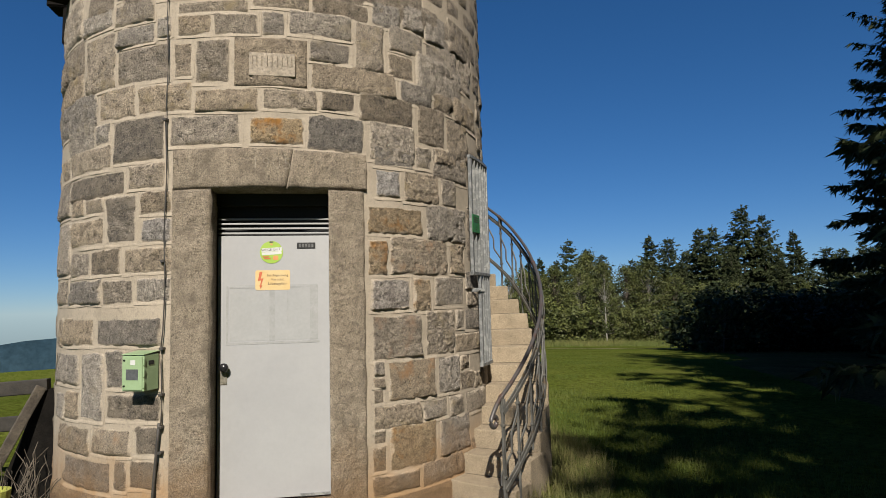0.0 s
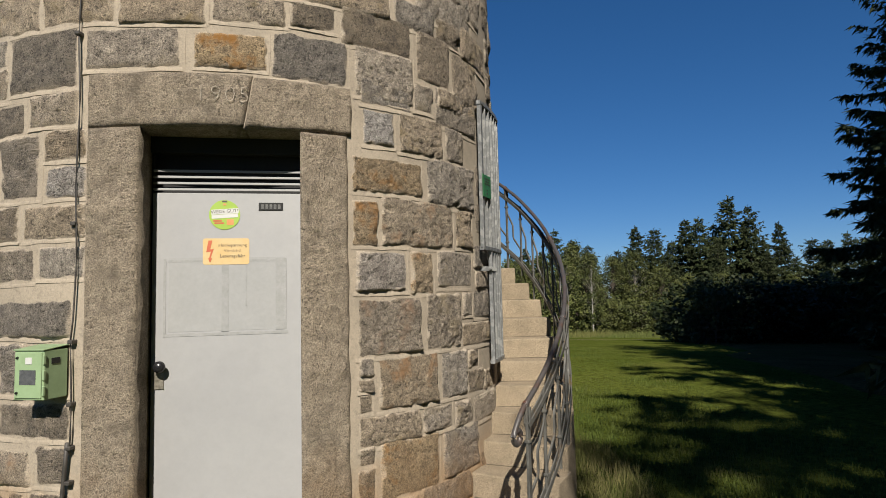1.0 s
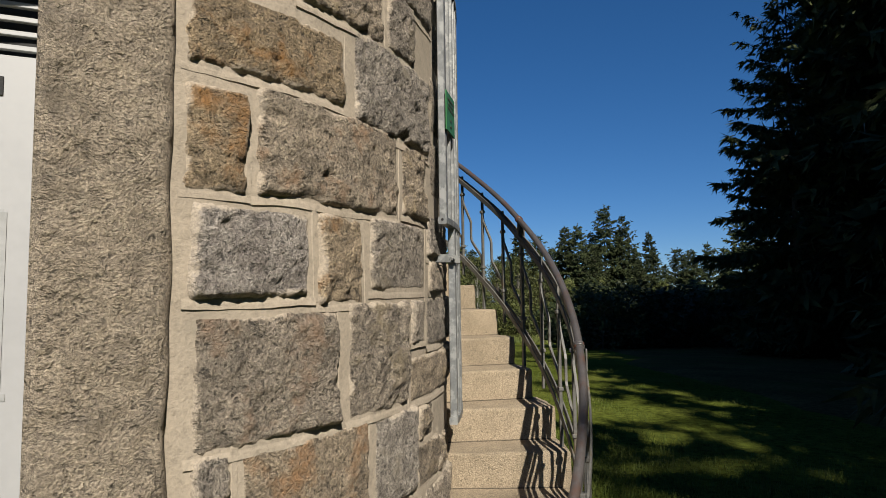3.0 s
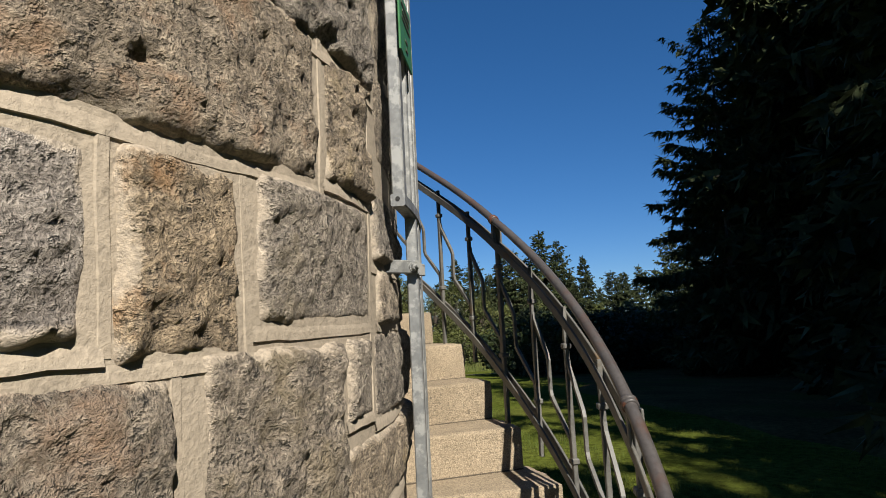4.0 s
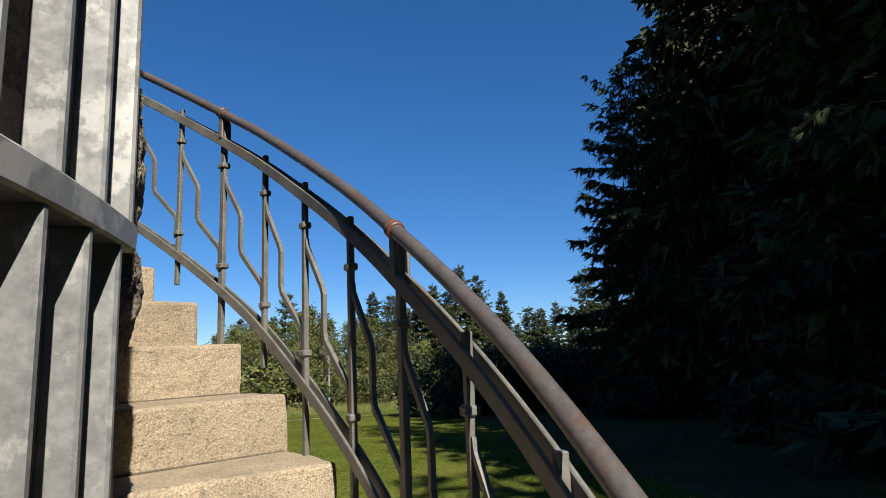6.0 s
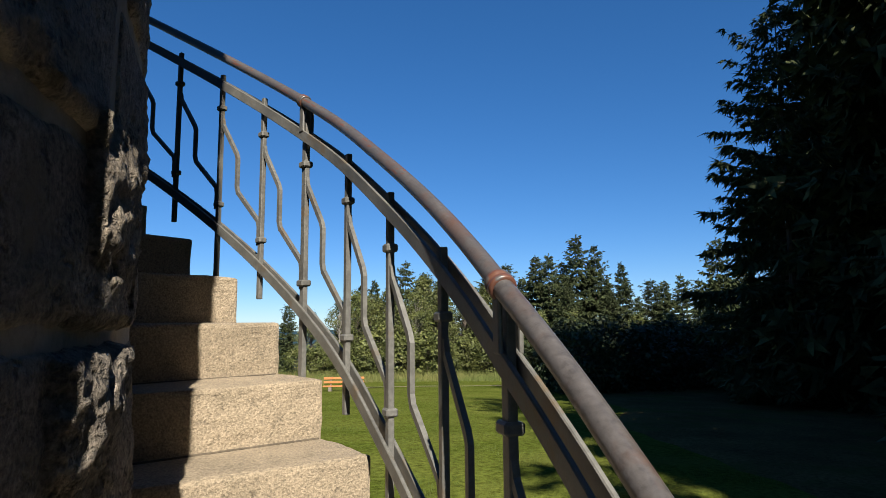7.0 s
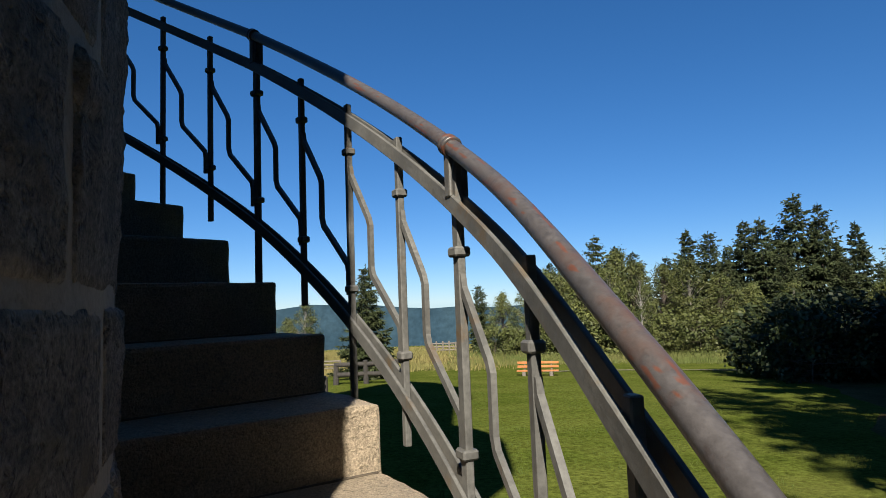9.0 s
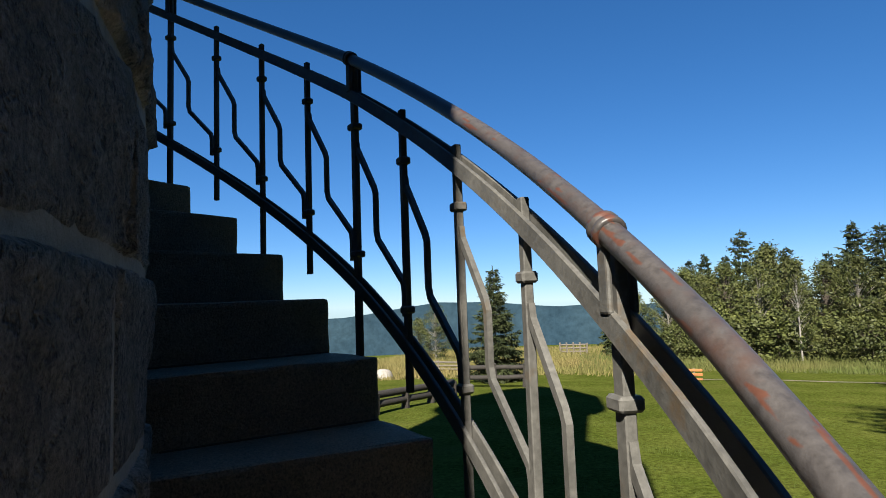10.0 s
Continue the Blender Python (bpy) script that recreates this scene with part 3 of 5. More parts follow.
# gallery brackets under the tower top, seen against the sky
for a in range(-150, 200, 30):
    if -140 < a < 40:
        continue
    p, q = pol(R + 0.08, a, 4.47), pol(R + 0.16, a, 4.78)
    part("corbel", boxes(((0.22, 0.22, 0.42), pose(p.x, p.y, p.z, 0, 0, a)), ((0.36, 0.26, 0.24), pose(q.x, q.y, q.z, 0, 0, a)), bevel=0.02), DEEP_BLACK, tower, "black gallery bracket")

# ---- stair ----
def step_z(k):
    return Z0 + STEP_H * k


BAL0, BAL_DEG = 16.75, 6.15       # azimuth of one railing post, and from bar to bar


def bar_az(j):
    # the bars stand a little wider apart higher up
    return BAL0 + BAL_DEG * j + 0.35 * max(0, j - 4)


def rail_z(az, above):
    """Height of a line that runs parallel to the tips of the railing bars."""
    u = (az - BAL0) / BAL_DEG
    if u > 4:
        u = 4 + (az - bar_az(4)) / (BAL_DEG + 0.35)
    return 2.4815 + 0.1688 * u + above


def rail_r(az):
    # the railing stands a little wider at the foot of the stair
    return R_RAIL + 0.0022 * max(0.0, -8.0 - az) + 0.019 * smooth01((az - 4.0) / 10.0)


def step_az(k):
    """Azimuth of the front edge of a step: the upper treads are a little deeper."""
    return AZ0 + STEP_DEG * k + 0.4 * max(0, k - 6) - {2: 0.9, 3: 0.3}.get(k, 0.0)


stair = thing("winding_stair", "winding outside stair of pale rough granite block steps", "stairs")


def step_block(k):
    a0, a1 = step_az(k), step_az(k + 1) + 1.0
    zt = step_z(k)
    zb = -0.45 if k <= 0 else zt - STEP_H - 0.05
    bm = bmesh.new()
    rng = random.Random(100 + k)
    ri, ro = R - 0.12, R_STEP + (0.026 + (rail_r(a0) - R_RAIL) * 0.5) * (k < 0) + rng.uniform(-0.005, 0.005)
    base = [pol(ri, a0, 0), pol(ro, a0, 0), pol(ro, (a0 + a1) / 2, 0), pol(ro, a1, 0), pol(ri, a1, 0)]
    lo = [bm.verts.new((p.x, p.y, zb)) for p in base]
    hi = [bm.verts.new((p.x, p.y, zt)) for p in base]
    bm.faces.new(hi)
    bm.faces.new(lo[::-1])
    for i in range(5):
        j = (i + 1) % 5
        bm.faces.new((lo[i], lo[j], hi[j], hi[i]))
    bmesh.ops.bevel(bm, geom=[e for e in bm.edges if all(v in hi for v in e.verts) or len({v.co.z for v in e.verts}) > 1], offset=0.012, segments=2, affect="EDGES", profile=0.6)
    long_edges = [e for e in bm.edges if e.calc_length() > 0.12]
    bmesh.ops.subdivide_edges(bm, edges=long_edges, cuts=5, use_grid_fill=True)
    for v in bm.verts:
        n = noise.noise_vector(v.co * 14.0 + Vector((k, 0, 0))) * 0.004 + noise.noise_vector(v.co * 45.0) * 0.0022
        v.co += n
    return part("step", bm, GRANITE, stair, smooth=False)


for k in range(-7, 27):
    step_block(k)
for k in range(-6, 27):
    # thin dark strip where the riser meets the tread below
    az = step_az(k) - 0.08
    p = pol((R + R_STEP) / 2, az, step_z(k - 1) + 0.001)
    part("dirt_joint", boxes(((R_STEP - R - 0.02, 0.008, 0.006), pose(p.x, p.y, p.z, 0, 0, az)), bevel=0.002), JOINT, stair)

# ---- iron railing ----
railing = thing("stair_railing", "wrought iron stair railing with zigzag bars and rusty pipe handrail", "railing")
COLLAR_HI, COLLAR_LO = -0.138, -0.527
HAND, FLAT_HI, FLAT_LO = 0.075, -0.040, -0.615
R_HAND = R_RAIL - 0.011
AZ_FIRST = -49.7
AZ_LAST = bar_az(22)


def helix(r, a0, a1, above, step=1.0):
    n = max(2, int(abs(a1 - a0) / step) + 1)
    return [pol(r + rail_r(a0 + (a1 - a0) * i / n) - R_RAIL, a0 + (a1 - a0) * i / n, rail_z(a0 + (a1 - a0) * i / n, above)) for i in range(n + 1)]


# handrail with the scroll at its foot
path = helix(R_HAND, AZ_FIRST, AZ_LAST, HAND)
foot, t0 = path[0], (path[0] - path[1]).normalized()
flat_t = Vector((t0.x, t0.y, 0)).normalized()
scroll = []
for i in range(1, 30):
    u = i / 29
    if u < 0.45:
        s = u / 0.45
        scroll.append(foot + flat_t * (0.16 * s) + Vector((0, 0, -0.085 * s - 0.075 * s * s)))
    else:
        s = (u - 0.45) / 0.55
        ang = math.pi * 1.75 * s
        rad = 0.05 * (1 - 0.55 * s)
        c = foot + flat_t * (0.16 - 0.05) + Vector((0, 0, -0.16))
        scroll.append(c + flat_t * (rad * math.cos(ang)) + Vector((0, 0, -rad * math.sin(ang) * 1.15)))
fine_path = helix(R_HAND, AZ_FIRST, AZ_LAST, HAND, 0.22)
pipe = sweep(scroll[::-1] + fine_path, disc(0.0168, 22))
flake = []
for i in range(len(scroll) + len(fine_path)):
    az = AZ_FIRST + (AZ_LAST - AZ_FIRST) * max(0, i - len(scroll)) / (len(fine_path) - 1)
    # paint has worn off most where the stair is steepest to climb
    worn = (0.14 + 0.16 * smooth01((az + 4.0) / 10.0)) * smooth01((az + 34.0) / 12.0) * (1.0 - smooth01((az - 24.0) / 14.0)) + 0.08 * noise.noise(Vector((az * 0.25, 3.0, 0.0)))
    for j in range(22):
        ang = 2 * math.pi * j / 22
        side = math.cos(ang)
        q = Vector((az * 0.21, math.cos(ang) * 0.8, math.sin(ang) * 0.8))
        n_ = noise.noise(q * 2.0) * 0.55 + noise.noise(q * 5.5) * 0.3 + noise.noise(q * 13.0) * 0.15
        flake.append(smooth01((n_ + worn - 0.52 - 0.30 * max(0.0, side) - 0.1 * max(0.0, -math.sin(ang))) / 0.03))
link("handrail", *pipe, HANDRAIL, railing, "grey painted pipe with rust-red worn patches", True, flake)

for dr, tag in ((-0.0135, 0), (0.0135, 1)):
    for above in (FLAT_HI, FLAT_LO):
        a0 = AZ_FIRST - 0.2
        link("flat_rail", *sweep(helix(R_RAIL + dr, a0, AZ_LAST, above), rect(0.009, 0.034, 0.002)), IRON, railing)


def upright(az, z0, z1, w, d):
    """Straight vertical bar; broad side faces the stair."""
    bm = bmesh.new()
    p = pol(rail_r(az), az, (z0 + z1) / 2)
    m = pose(p.x, p.y, p.z, 0, 0, az)
    box(bm, (d, w, z1 - z0), m, 0.002)
    return bm


def collar(az, z, w, d, h=0.02):
    bm = bmesh.new()
    p = pol(rail_r(az), az, z)
    box(bm, (d, w, h), pose(p.x, p.y, p.z, 0, 0, az), 0.004)
    return bm


def beaded_ring(p, t, n=20):
    """Turned ring round the pipe: two beads with a groove between them."""
    side = t.cross(Vector((0, 0, 1))).normalized()
    up = side.cross(t)
    verts, faces = [], []
    profile = ((-0.0135, 0.0165), (-0.0135, 0.0205), (-0.011, 0.0226), (-0.004, 0.0228), (-0.0012, 0.0203), (0.0012, 0.0203), (0.004, 0.0228), (0.011, 0.0226), (0.0135, 0.0205), (0.0135, 0.0165))
    for d, r in profile:
        verts += [p + t * d + (side * math.cos(2 * math.pi * i / n) + up * math.sin(2 * math.pi * i / n)) * r for i in range(n)]
    for q in range(len(profile) - 1):
        for i in range(n):
            a, b = q * n + i, q * n + (i + 1) % n
            faces.append((a, b, b + n, a + n))
    return verts, faces


for j in range(-11, 22):
    az = bar_az(j) if j > -11 else AZ_FIRST
    base = rail_z(az, 0)
    post = j % 4 == 0 or j == -11
    anchored = j % 2 == 0
    k = max(q for q in range(-8, 27) if step_az(q) <= az)
    lo = (step_z(k) - 0.07) if anchored else base - 0.737
    hi = base + (HAND if post else 0.0)
    if j == -11:
        lo = -0.3
    bal = part("post" if post else "baluster", upright(az, lo, hi, 0.034 if j == -11 else 0.026 if post else 0.019, 0.016), IRON, railing)
    for c in (COLLAR_HI, COLLAR_LO):
        part("collar", collar(az, base + c, 0.040 if post else 0.033, 0.034 if post else 0.03), IRON, bal)
    if post:
        zc = base + HAND
        t = (pol(rail_r(az + 1), az + 1, rail_z(az + 1, HAND)) - pol(rail_r(az), az, zc)).normalized()
        p = pol(rail_r(az) - 0.011, az, zc)
        ring_v, ring_f = beaded_ring(p, t)
        link("handrail_ring", ring_v, ring_f, HANDRAIL, bal, "double-beaded ring with rust in its groove", True, [smooth01((0.5 * noise.noise(q * 60.0) + 0.5 * noise.noise(q * 23.0) + 0.06) / 0.2) for q in ring_v])
        bm = bmesh.new()
        for dr in (-0.017, 0.017):
            q = pol(rail_r(az) + dr, az, zc - 0.058)
            box(bm, (0.008, 0.026, 0.094), pose(q.x, q.y, q.z, 0, 0, az), 0.0035, 2)
        part("saddle_bracket", bm, IRON, bal)
    if j > -11:
        # zigzag bar leaning down towards the next bar below
        z = base + COLLAR_HI
        d = BAL_DEG
        w0 = 0.16
        pts = [pol(rail_r(az - w0), az - w0, z - 0.045), pol(rail_r(az - 0.28), az - 0.28, z - 0.072), pol(rail_r(az - 0.38 * d), az - 0.38 * d, z - 0.205), pol(rail_r(az - 0.41 * d), az - 0.41 * d, z - 0.225),
               pol(rail_r(az - 0.41 * d), az - 0.41 * d, z - 0.335), pol(rail_r(az - 0.44 * d), az - 0.44 * d, z - 0.36), pol(rail_r(az - d + 0.45), az - d + 0.45, z - 0.485), pol(rail_r(az - d + 0.3), az - d + 0.3, z - 0.51), pol(rail_r(az - d + 0.3), az - d + 0.3, z - 0.575)]
        bm = bmesh.new()
        ring = [(-0.006, -0.0075), (0.006, -0.0075), (0.006, 0.0075), (-0.006, 0.0075)]
        prev = None
        for i, p in enumerate(pts):
            q = pts[min(i + 1, len(pts) - 1)] - pts[max(i - 1, 0)]
            tt = q.normalized()
            radial = (p - Vector((CX, CY, p.z))).normalized()
            other = radial.cross(tt).normalized()
            vs = [bm.verts.new(p + radial * a + other * b) for a, b in ring]
            if prev:
                for e in range(4):
                    bm.faces.new((prev[e], prev[(e + 1) % 4], vs[(e + 1) % 4], vs[e]))
            else:
                bm.faces.new(vs)
            prev = vs
        bm.faces.new(prev[::-1])
        part("zigzag_bar", bm, IRON, railing)

# ---- door ----
YD = -1.98
door = thing("door_1", "grey painted steel door closed in the granite doorway", "door", kind="structure")
leaf = part("leaf", boxes(((0.86, 0.045, 2.0), pose(0, YD + 0.0225, 1.03)), bevel=0.004), DOOR_GREY, door)
part("door_edge_strip", boxes(((0.022, 0.012, 1.98), pose(0.418, YD - 0.006, 1.03)), bevel=0.003), DOOR_GREY, leaf)
for z in (1.83, 0.27):
    bm = bmesh.new()
    bmesh.ops.create_cone(bm, cap_ends=True, segments=12, radius1=0.011, radius2=0.011, depth=0.17, matrix=pose(0.432, YD - 0.014, z))
    bmesh.ops.create_cone(bm, cap_ends=True, segments=12, radius1=0.013, radius2=0.006, depth=0.02, matrix=pose(0.432, YD - 0.014, z - 0.093))
    part("hinge", bm, DOOR_GREY, door)
for i in range(4):
    part("louvre_slat", boxes(((0.86, 0.014, 0.014), pose(0, YD + 0.012, 2.052 + 0.037 * i)), bevel=0.002), DOOR_GREY, door)
# black of these pieces stands for the shade inside the doorway
part("transom_void", boxes(((0.96, 0.02, 0.36), pose(0, YD + 0.09, 2.2))), BLACK, door, "black space behind the louvres")
part("top_frame", boxes(((0.96, 0.06, 0.10), pose(0, YD + 0.02, 2.315)), bevel=0.004), BLACK, door, "head frame coloured black for the shadow under the lintel")
part("side_frame", boxes(((0.03, 0.05, 2.36), pose(-0.448, YD + 0.05, 1.18))), BLACK, door, "side frame coloured black for the shadowed door reveal")
part("side_frame", boxes(((0.03, 0.05, 2.36), pose(0.448, YD + 0.05, 1.18))), BLACK, door, "side frame coloured black for the shadowed door reveal")
part("threshold", boxes(((1.0, 0.5, 0.2), pose(0, YD + 0.0, -0.085)), bevel=0.01), JAMB, door, "granite threshold")
part("kick_plate", boxes(((0.24, 0.006, 0.02), pose(0.3, YD - 0.003, 0.042))), ZINC, leaf)
KNOB = mat("black_knob", (0.0115, 0.0115, 0.0127), (0.0173, 0.0173, 0.0184), 8, 0.25, 0.0)
bm = bmesh.new()
bmesh.ops.create_uvsphere(bm, u_segments=16, v_segments=10, radius=0.034, matrix=pose(-0.372, YD - 0.05, 1.025) @ Matrix.Diagonal((1, 0.8, 1, 1)))
bmesh.ops.create_cone(bm, cap_ends=True, segments=14, radius1=0.016, radius2=0.016, depth=0.05, matrix=pose(-0.372, YD - 0.02, 1.025, 90))
part("knob", bm, KNOB, leaf, "round black door knob", True)
BRASS = mat("lock_metal", (0.242, 0.219, 0.173), (0.288, 0.265, 0.219), 12, 0.4, 0.1, metal=0.7)
part("lock_plate", boxes(((0.055, 0.008, 0.12), pose(-0.385, YD - 0.004, 0.955)), bevel=0.002), BRASS, leaf)
TRACE2 = mat("dirty_glue_trace", (0.216, 0.219, 0.213), (0.253, 0.253, 0.251), 14.0, 0.75, 0.1, fine=50.0, fine_mix=0.1, dist=0.002)
for i, (x0, x1, z0, z1) in enumerate(((-0.365, 0.335, 1.19, 1.207), (-0.34, 0.32, 1.622, 1.634), (-0.366, -0.352, 1.21, 1.64), (-0.045, -0.005, 1.212, 1.645), (0.262, 0.325, 1.215, 1.64), (0.09, 0.097, 1.36, 1.6))):
    part("glue_trace", boxes(((x1 - x0, 0.0016, z1 - z0), pose((x0 + x1) / 2, YD - 0.0012 - 0.0002 * i, (z0 + z1) / 2))), TRACE2, leaf, "faint dirty edge of a removed notice")
part("notice_ghost", boxes(((0.655, 0.0012, 0.43), pose(-0.01, YD - 0.0003, 1.432))), DOOR_TRACE, leaf, "paler patch left by a notice")

LIME = mat("lime_print", (0.219, 0.334, 0.0346), (0.242, 0.357, 0.0518), 8, 0.5, 0.0, fine_mix=0.03)
WHITE = mat("white_print", (0.432, 0.432, 0.415), (0.461, 0.461, 0.444), 8, 0.5, 0.0, fine_mix=0.03)
REDP = mat("red_print", (0.374, 0.0749, 0.0288), (0.403, 0.0979, 0.0403), 8, 0.5, 0.0, fine_mix=0.05)
ORANGE = mat("orange_print", (0.449, 0.19, 0.0576), (0.461, 0.219, 0.0806), 8, 0.5, 0.0, fine_mix=0.05)
YELLOW = mat("faded_yellow_sign", (0.461, 0.323, 0.138), (0.472, 0.357, 0.184), 10, 0.55, 0.05, fine_mix=0.05)
INK = mat("dark_ink", (0.0403, 0.0346, 0.0288), (0.0576, 0.049, 0.0346), 10, 0.6, 0.0)
INK_SOFT = mat("faded_ink", (0.173, 0.127, 0.0691), (0.219, 0.161, 0.0864), 10, 0.6, 0.0)
cx_, cz_ = -0.03, 1.90
bm = bmesh.new()
bmesh.ops.create_cone(bm, cap_ends=True, segments=48, radius1=0.088, radius2=0.088, depth=0.003, matrix=pose(cx_, YD - 0.0015, cz_, 90))
badge = part("round_sticker", bm, LIME, leaf, "round lime green sticker")
part("sticker_band", boxes(((0.155, 0.001, 0.03), pose(cx_ + 0.002, YD - 0.0036, cz_ + 0.02, 0, -4, 0))), WHITE, badge)
part("sticker_band", boxes(((0.15, 0.001, 0.022), pose(cx_ + 0.002, YD - 0.0036, cz_ - 0.008, 0, -4, 0))), WHITE, badge)
lettering("sticker_words", "WEGE GUT!", 0.029, pose(cx_, YD - 0.0046, cz_ + 0.02, 90, 0, 0) @ pose(0, 0, 0, 0, 0, 4), INK, badge, 0.0003)
for dx, dz, w_, h_ in ((-0.04, -0.036, 0.05, 0.009), (-0.03, -0.05, 0.055, 0.009)):
    part("sticker_bar", boxes(((w_, 0.001, h_), pose(cx_ + dx, YD - 0.0036, cz_ + dz))), REDP, badge)
part("sticker_square", boxes(((0.04, 0.001, 0.034), pose(cx_ + 0.032, YD - 0.0036, cz_ - 0.044))), ORANGE, badge)
part("sticker_dot", boxes(((0.018, 0.001, 0.012), pose(cx_, YD - 0.0036, cz_ + 0.062))), ORANGE, badge)
part("sticker_tab", boxes(((0.03, 0.001, 0.01), pose(cx_, YD - 0.0036, cz_ + 0.08))), INK, badge)
sx, sz = -0.02, 1.682
bm = bmesh.new()
rim = []
for qx, qz, q0 in ((0.117, 0.0635, 0), (-0.117, 0.0635, 90), (-0.117, -0.0635, 180), (0.117, -0.0635, 270)):
    rim += [(sx + qx + 0.014 * math.cos(radians(q0 + 18 * i)), sz + qz + 0.014 * math.sin(radians(q0 + 18 * i))) for i in range(6)]
plane = bm.faces.new([bm.verts.new((x, YD - 0.0005, z)) for x, z in rim])
up_ = bmesh.ops.extrude_face_region(bm, geom=[plane])
bmesh.ops.translate(bm, verts=[q for q in up_["geom"] if isinstance(q, bmesh.types.BMVert)], vec=(0, -0.0022, 0))
warn = part("warning_sign", bm, YELLOW, leaf, "faded yellow high voltage warning sign")
for body, dz, m_ in (("Hochspannung", 0.037, INK), ("Vorsicht!", 0.004, INK_SOFT), ("Lebensgefahr", -0.028, INK)):
    lettering("warning_words", body, 0.027, pose(sx + 0.036, YD - 0.0034, sz + dz, 90, 0, 0), m_, warn, 0.0003)
bolt_v = [(-0.100, 0.065), (-0.078, 0.065), (-0.090, 0.012), (-0.070, 0.016), (-0.088, -0.040), (-0.078, -0.040), (-0.092, -0.066), (-0.102, -0.038), (-0.096, -0.040), (-0.086, 0.000), (-0.112, -0.004)]
bm = bmesh.new()
bm.faces.new([bm.verts.new((sx + x, YD - 0.0042, sz + z)) for x, z in bolt_v])
part("lightning_bolt", bm, REDP, warn, "red lightning arrow")
PLATE_GREY = mat("worn_plate_print", (0.0576, 0.0576, 0.0576), (0.0922, 0.0922, 0.0893), 30, 0.6, 0.0)
plate = part("number_plate", boxes(((0.142, 0.004, 0.048), pose(0.236, YD - 0.002, 1.95)), bevel=0.001), BLACK, leaf, "small black number plate")
for i in range(5):
    part("plate_bar", boxes(((0.016, 0.001, 0.028), pose(0.188 + 0.024 * i, YD - 0.0046, 1.95))), PLATE_GREY, plate)

# ---- stair gate folded against the wall ----
gate = thing("stair_gate", "curved galvanised steel bar gate folded against the tower wall", "gate")
RG = R + 0.061


def arc_bar(a0, a1, z, width, height):
    n = max(3, int((a1 - a0) / 1.5))
    return sweep([pol(RG, a0 + (a1 - a0) * i / n, z) for i in range(n + 1)], rect(width, height, 0.003))


for a0, z in ((-36.6, 2.832), (-36.6, 1.735), (-32.2, 0.885)):
    link("gate_hoop", *arc_bar(a0, -21.8, z, 0.036, 0.031), ZINC, gate)


def gate_bar(az, z0, z1, thick):
    """Flat bar set edgewise to the wall, or a square tube where it is thick."""
    p = pol(RG, az, (z0 + z1) / 2)
    return part("gate_bar", boxes(((0.031, thick, z1 - z0), pose(p.x, p.y, p.z, 0, 0, az)), bevel=0.003), ZINC, gate)


for i in range(7):
    gate_bar(-36.0 + 2.33 * i, 1.745, 2.822, 0.034 if i == 0 else 0.012)
for i in range(5):
    gate_bar(-31.5 + 2.13 * i, 0.892, 1.725, 0.030 if i == 0 else 0.012)
p, q = pol(R - 0.012, -34.3, 1.584), pol(RG + 0.012, -32.25, 1.584)
mid, dv = (p + q) / 2, q - p
yaw = math.degrees(math.atan2(dv.y, dv.x))
bm = boxes(((dv.length, 0.010, 0.036), pose(mid.x, mid.y, mid.z, 0, 0, yaw)), bevel=0.003)
bmesh.ops.create_cone(bm, cap_ends=True, segments=20, radius1=0.018, radius2=0.018, depth=0.0096, matrix=pose(q.x, q.y, q.z, 0, 0, yaw) @ pose(0, 0, 0, 90))
arm = part("gate_bracket", bm, ZINC, gate)
bm = bmesh.new()
b_ = q - dv.normalized() * 0.012
MBO = pose(b_.x, b_.y, b_.z, 0, 0, yaw)
bmesh.ops.create_cone(bm, cap_ends=True, segments=18, radius1=0.014, radius2=0.014, depth=0.003, matrix=MBO @ pose(0, -0.0065, 0, 90))
bmesh.ops.create_cone(bm, cap_ends=True, segments=6, radius1=0.0115, radius2=0.0105, depth=0.010, matrix=MBO @ pose(0, -0.013, 0, 90))
bmesh.ops.create_cone(bm, cap_ends=True, segments=10, radius1=0.006, radius2=0.005, depth=0.016, matrix=MBO @ pose(0, -0.022, 0, 90))
part("bracket_bolt", bm, ZINC, arm)
r_ = pol(RG + 0.008, -29.9, 1.584)
bm = boxes(((0.05, 0.010, 0.034), pose(r_.x, r_.y, r_.z, 0, 0, yaw + 4)), bevel=0.003)
part("bracket_lug", bm, ZINC, gate)
loop = []
c_ = pol(RG + 0.012, -30.8, 1.546)
for i in range(15):
    # open hook: a slanted oval that does not quite close
    t_ = 0.5 * math.pi + 1.75 * math.pi * i / 14
    loop.append(c_ + Vector((0.006 * math.cos(t_) * math.cos(radians(yaw)), 0.006 * math.cos(t_) * math.sin(radians(yaw)), 0.021 * math.sin(t_) + 0.006 * math.cos(t_))))
link("snap_hook", *sweep(loop, disc(0.0019, 8)), mat("bright_steel", (0.346, 0.346, 0.346), (0.403, 0.403, 0.403), 10, 0.25, 0.0, metal=1.0, fine_mix=0.05), gate, "bright steel snap hook", True)
h_ = pol(RG, -36.62, 1.738)
bm = bmesh.new()
bmesh.ops.create_cone(bm, cap_ends=True, segments=14, radius1=0.0055, radius2=0.0055, depth=0.003, matrix=pose(h_.x, h_.y, h_.z, 0, 0, -36.6) @ pose(0, 0, 0, 90, 0, 0))
part("bolt_hole", bm, BLACK, gate, "dark drilled bolt hole")
SIGN_GREEN = mat("green_sign_paint", (0.0259, 0.115, 0.0403), (0.0346, 0.138, 0.049), 9, 0.45, 0.05, fine_mix=0.06)
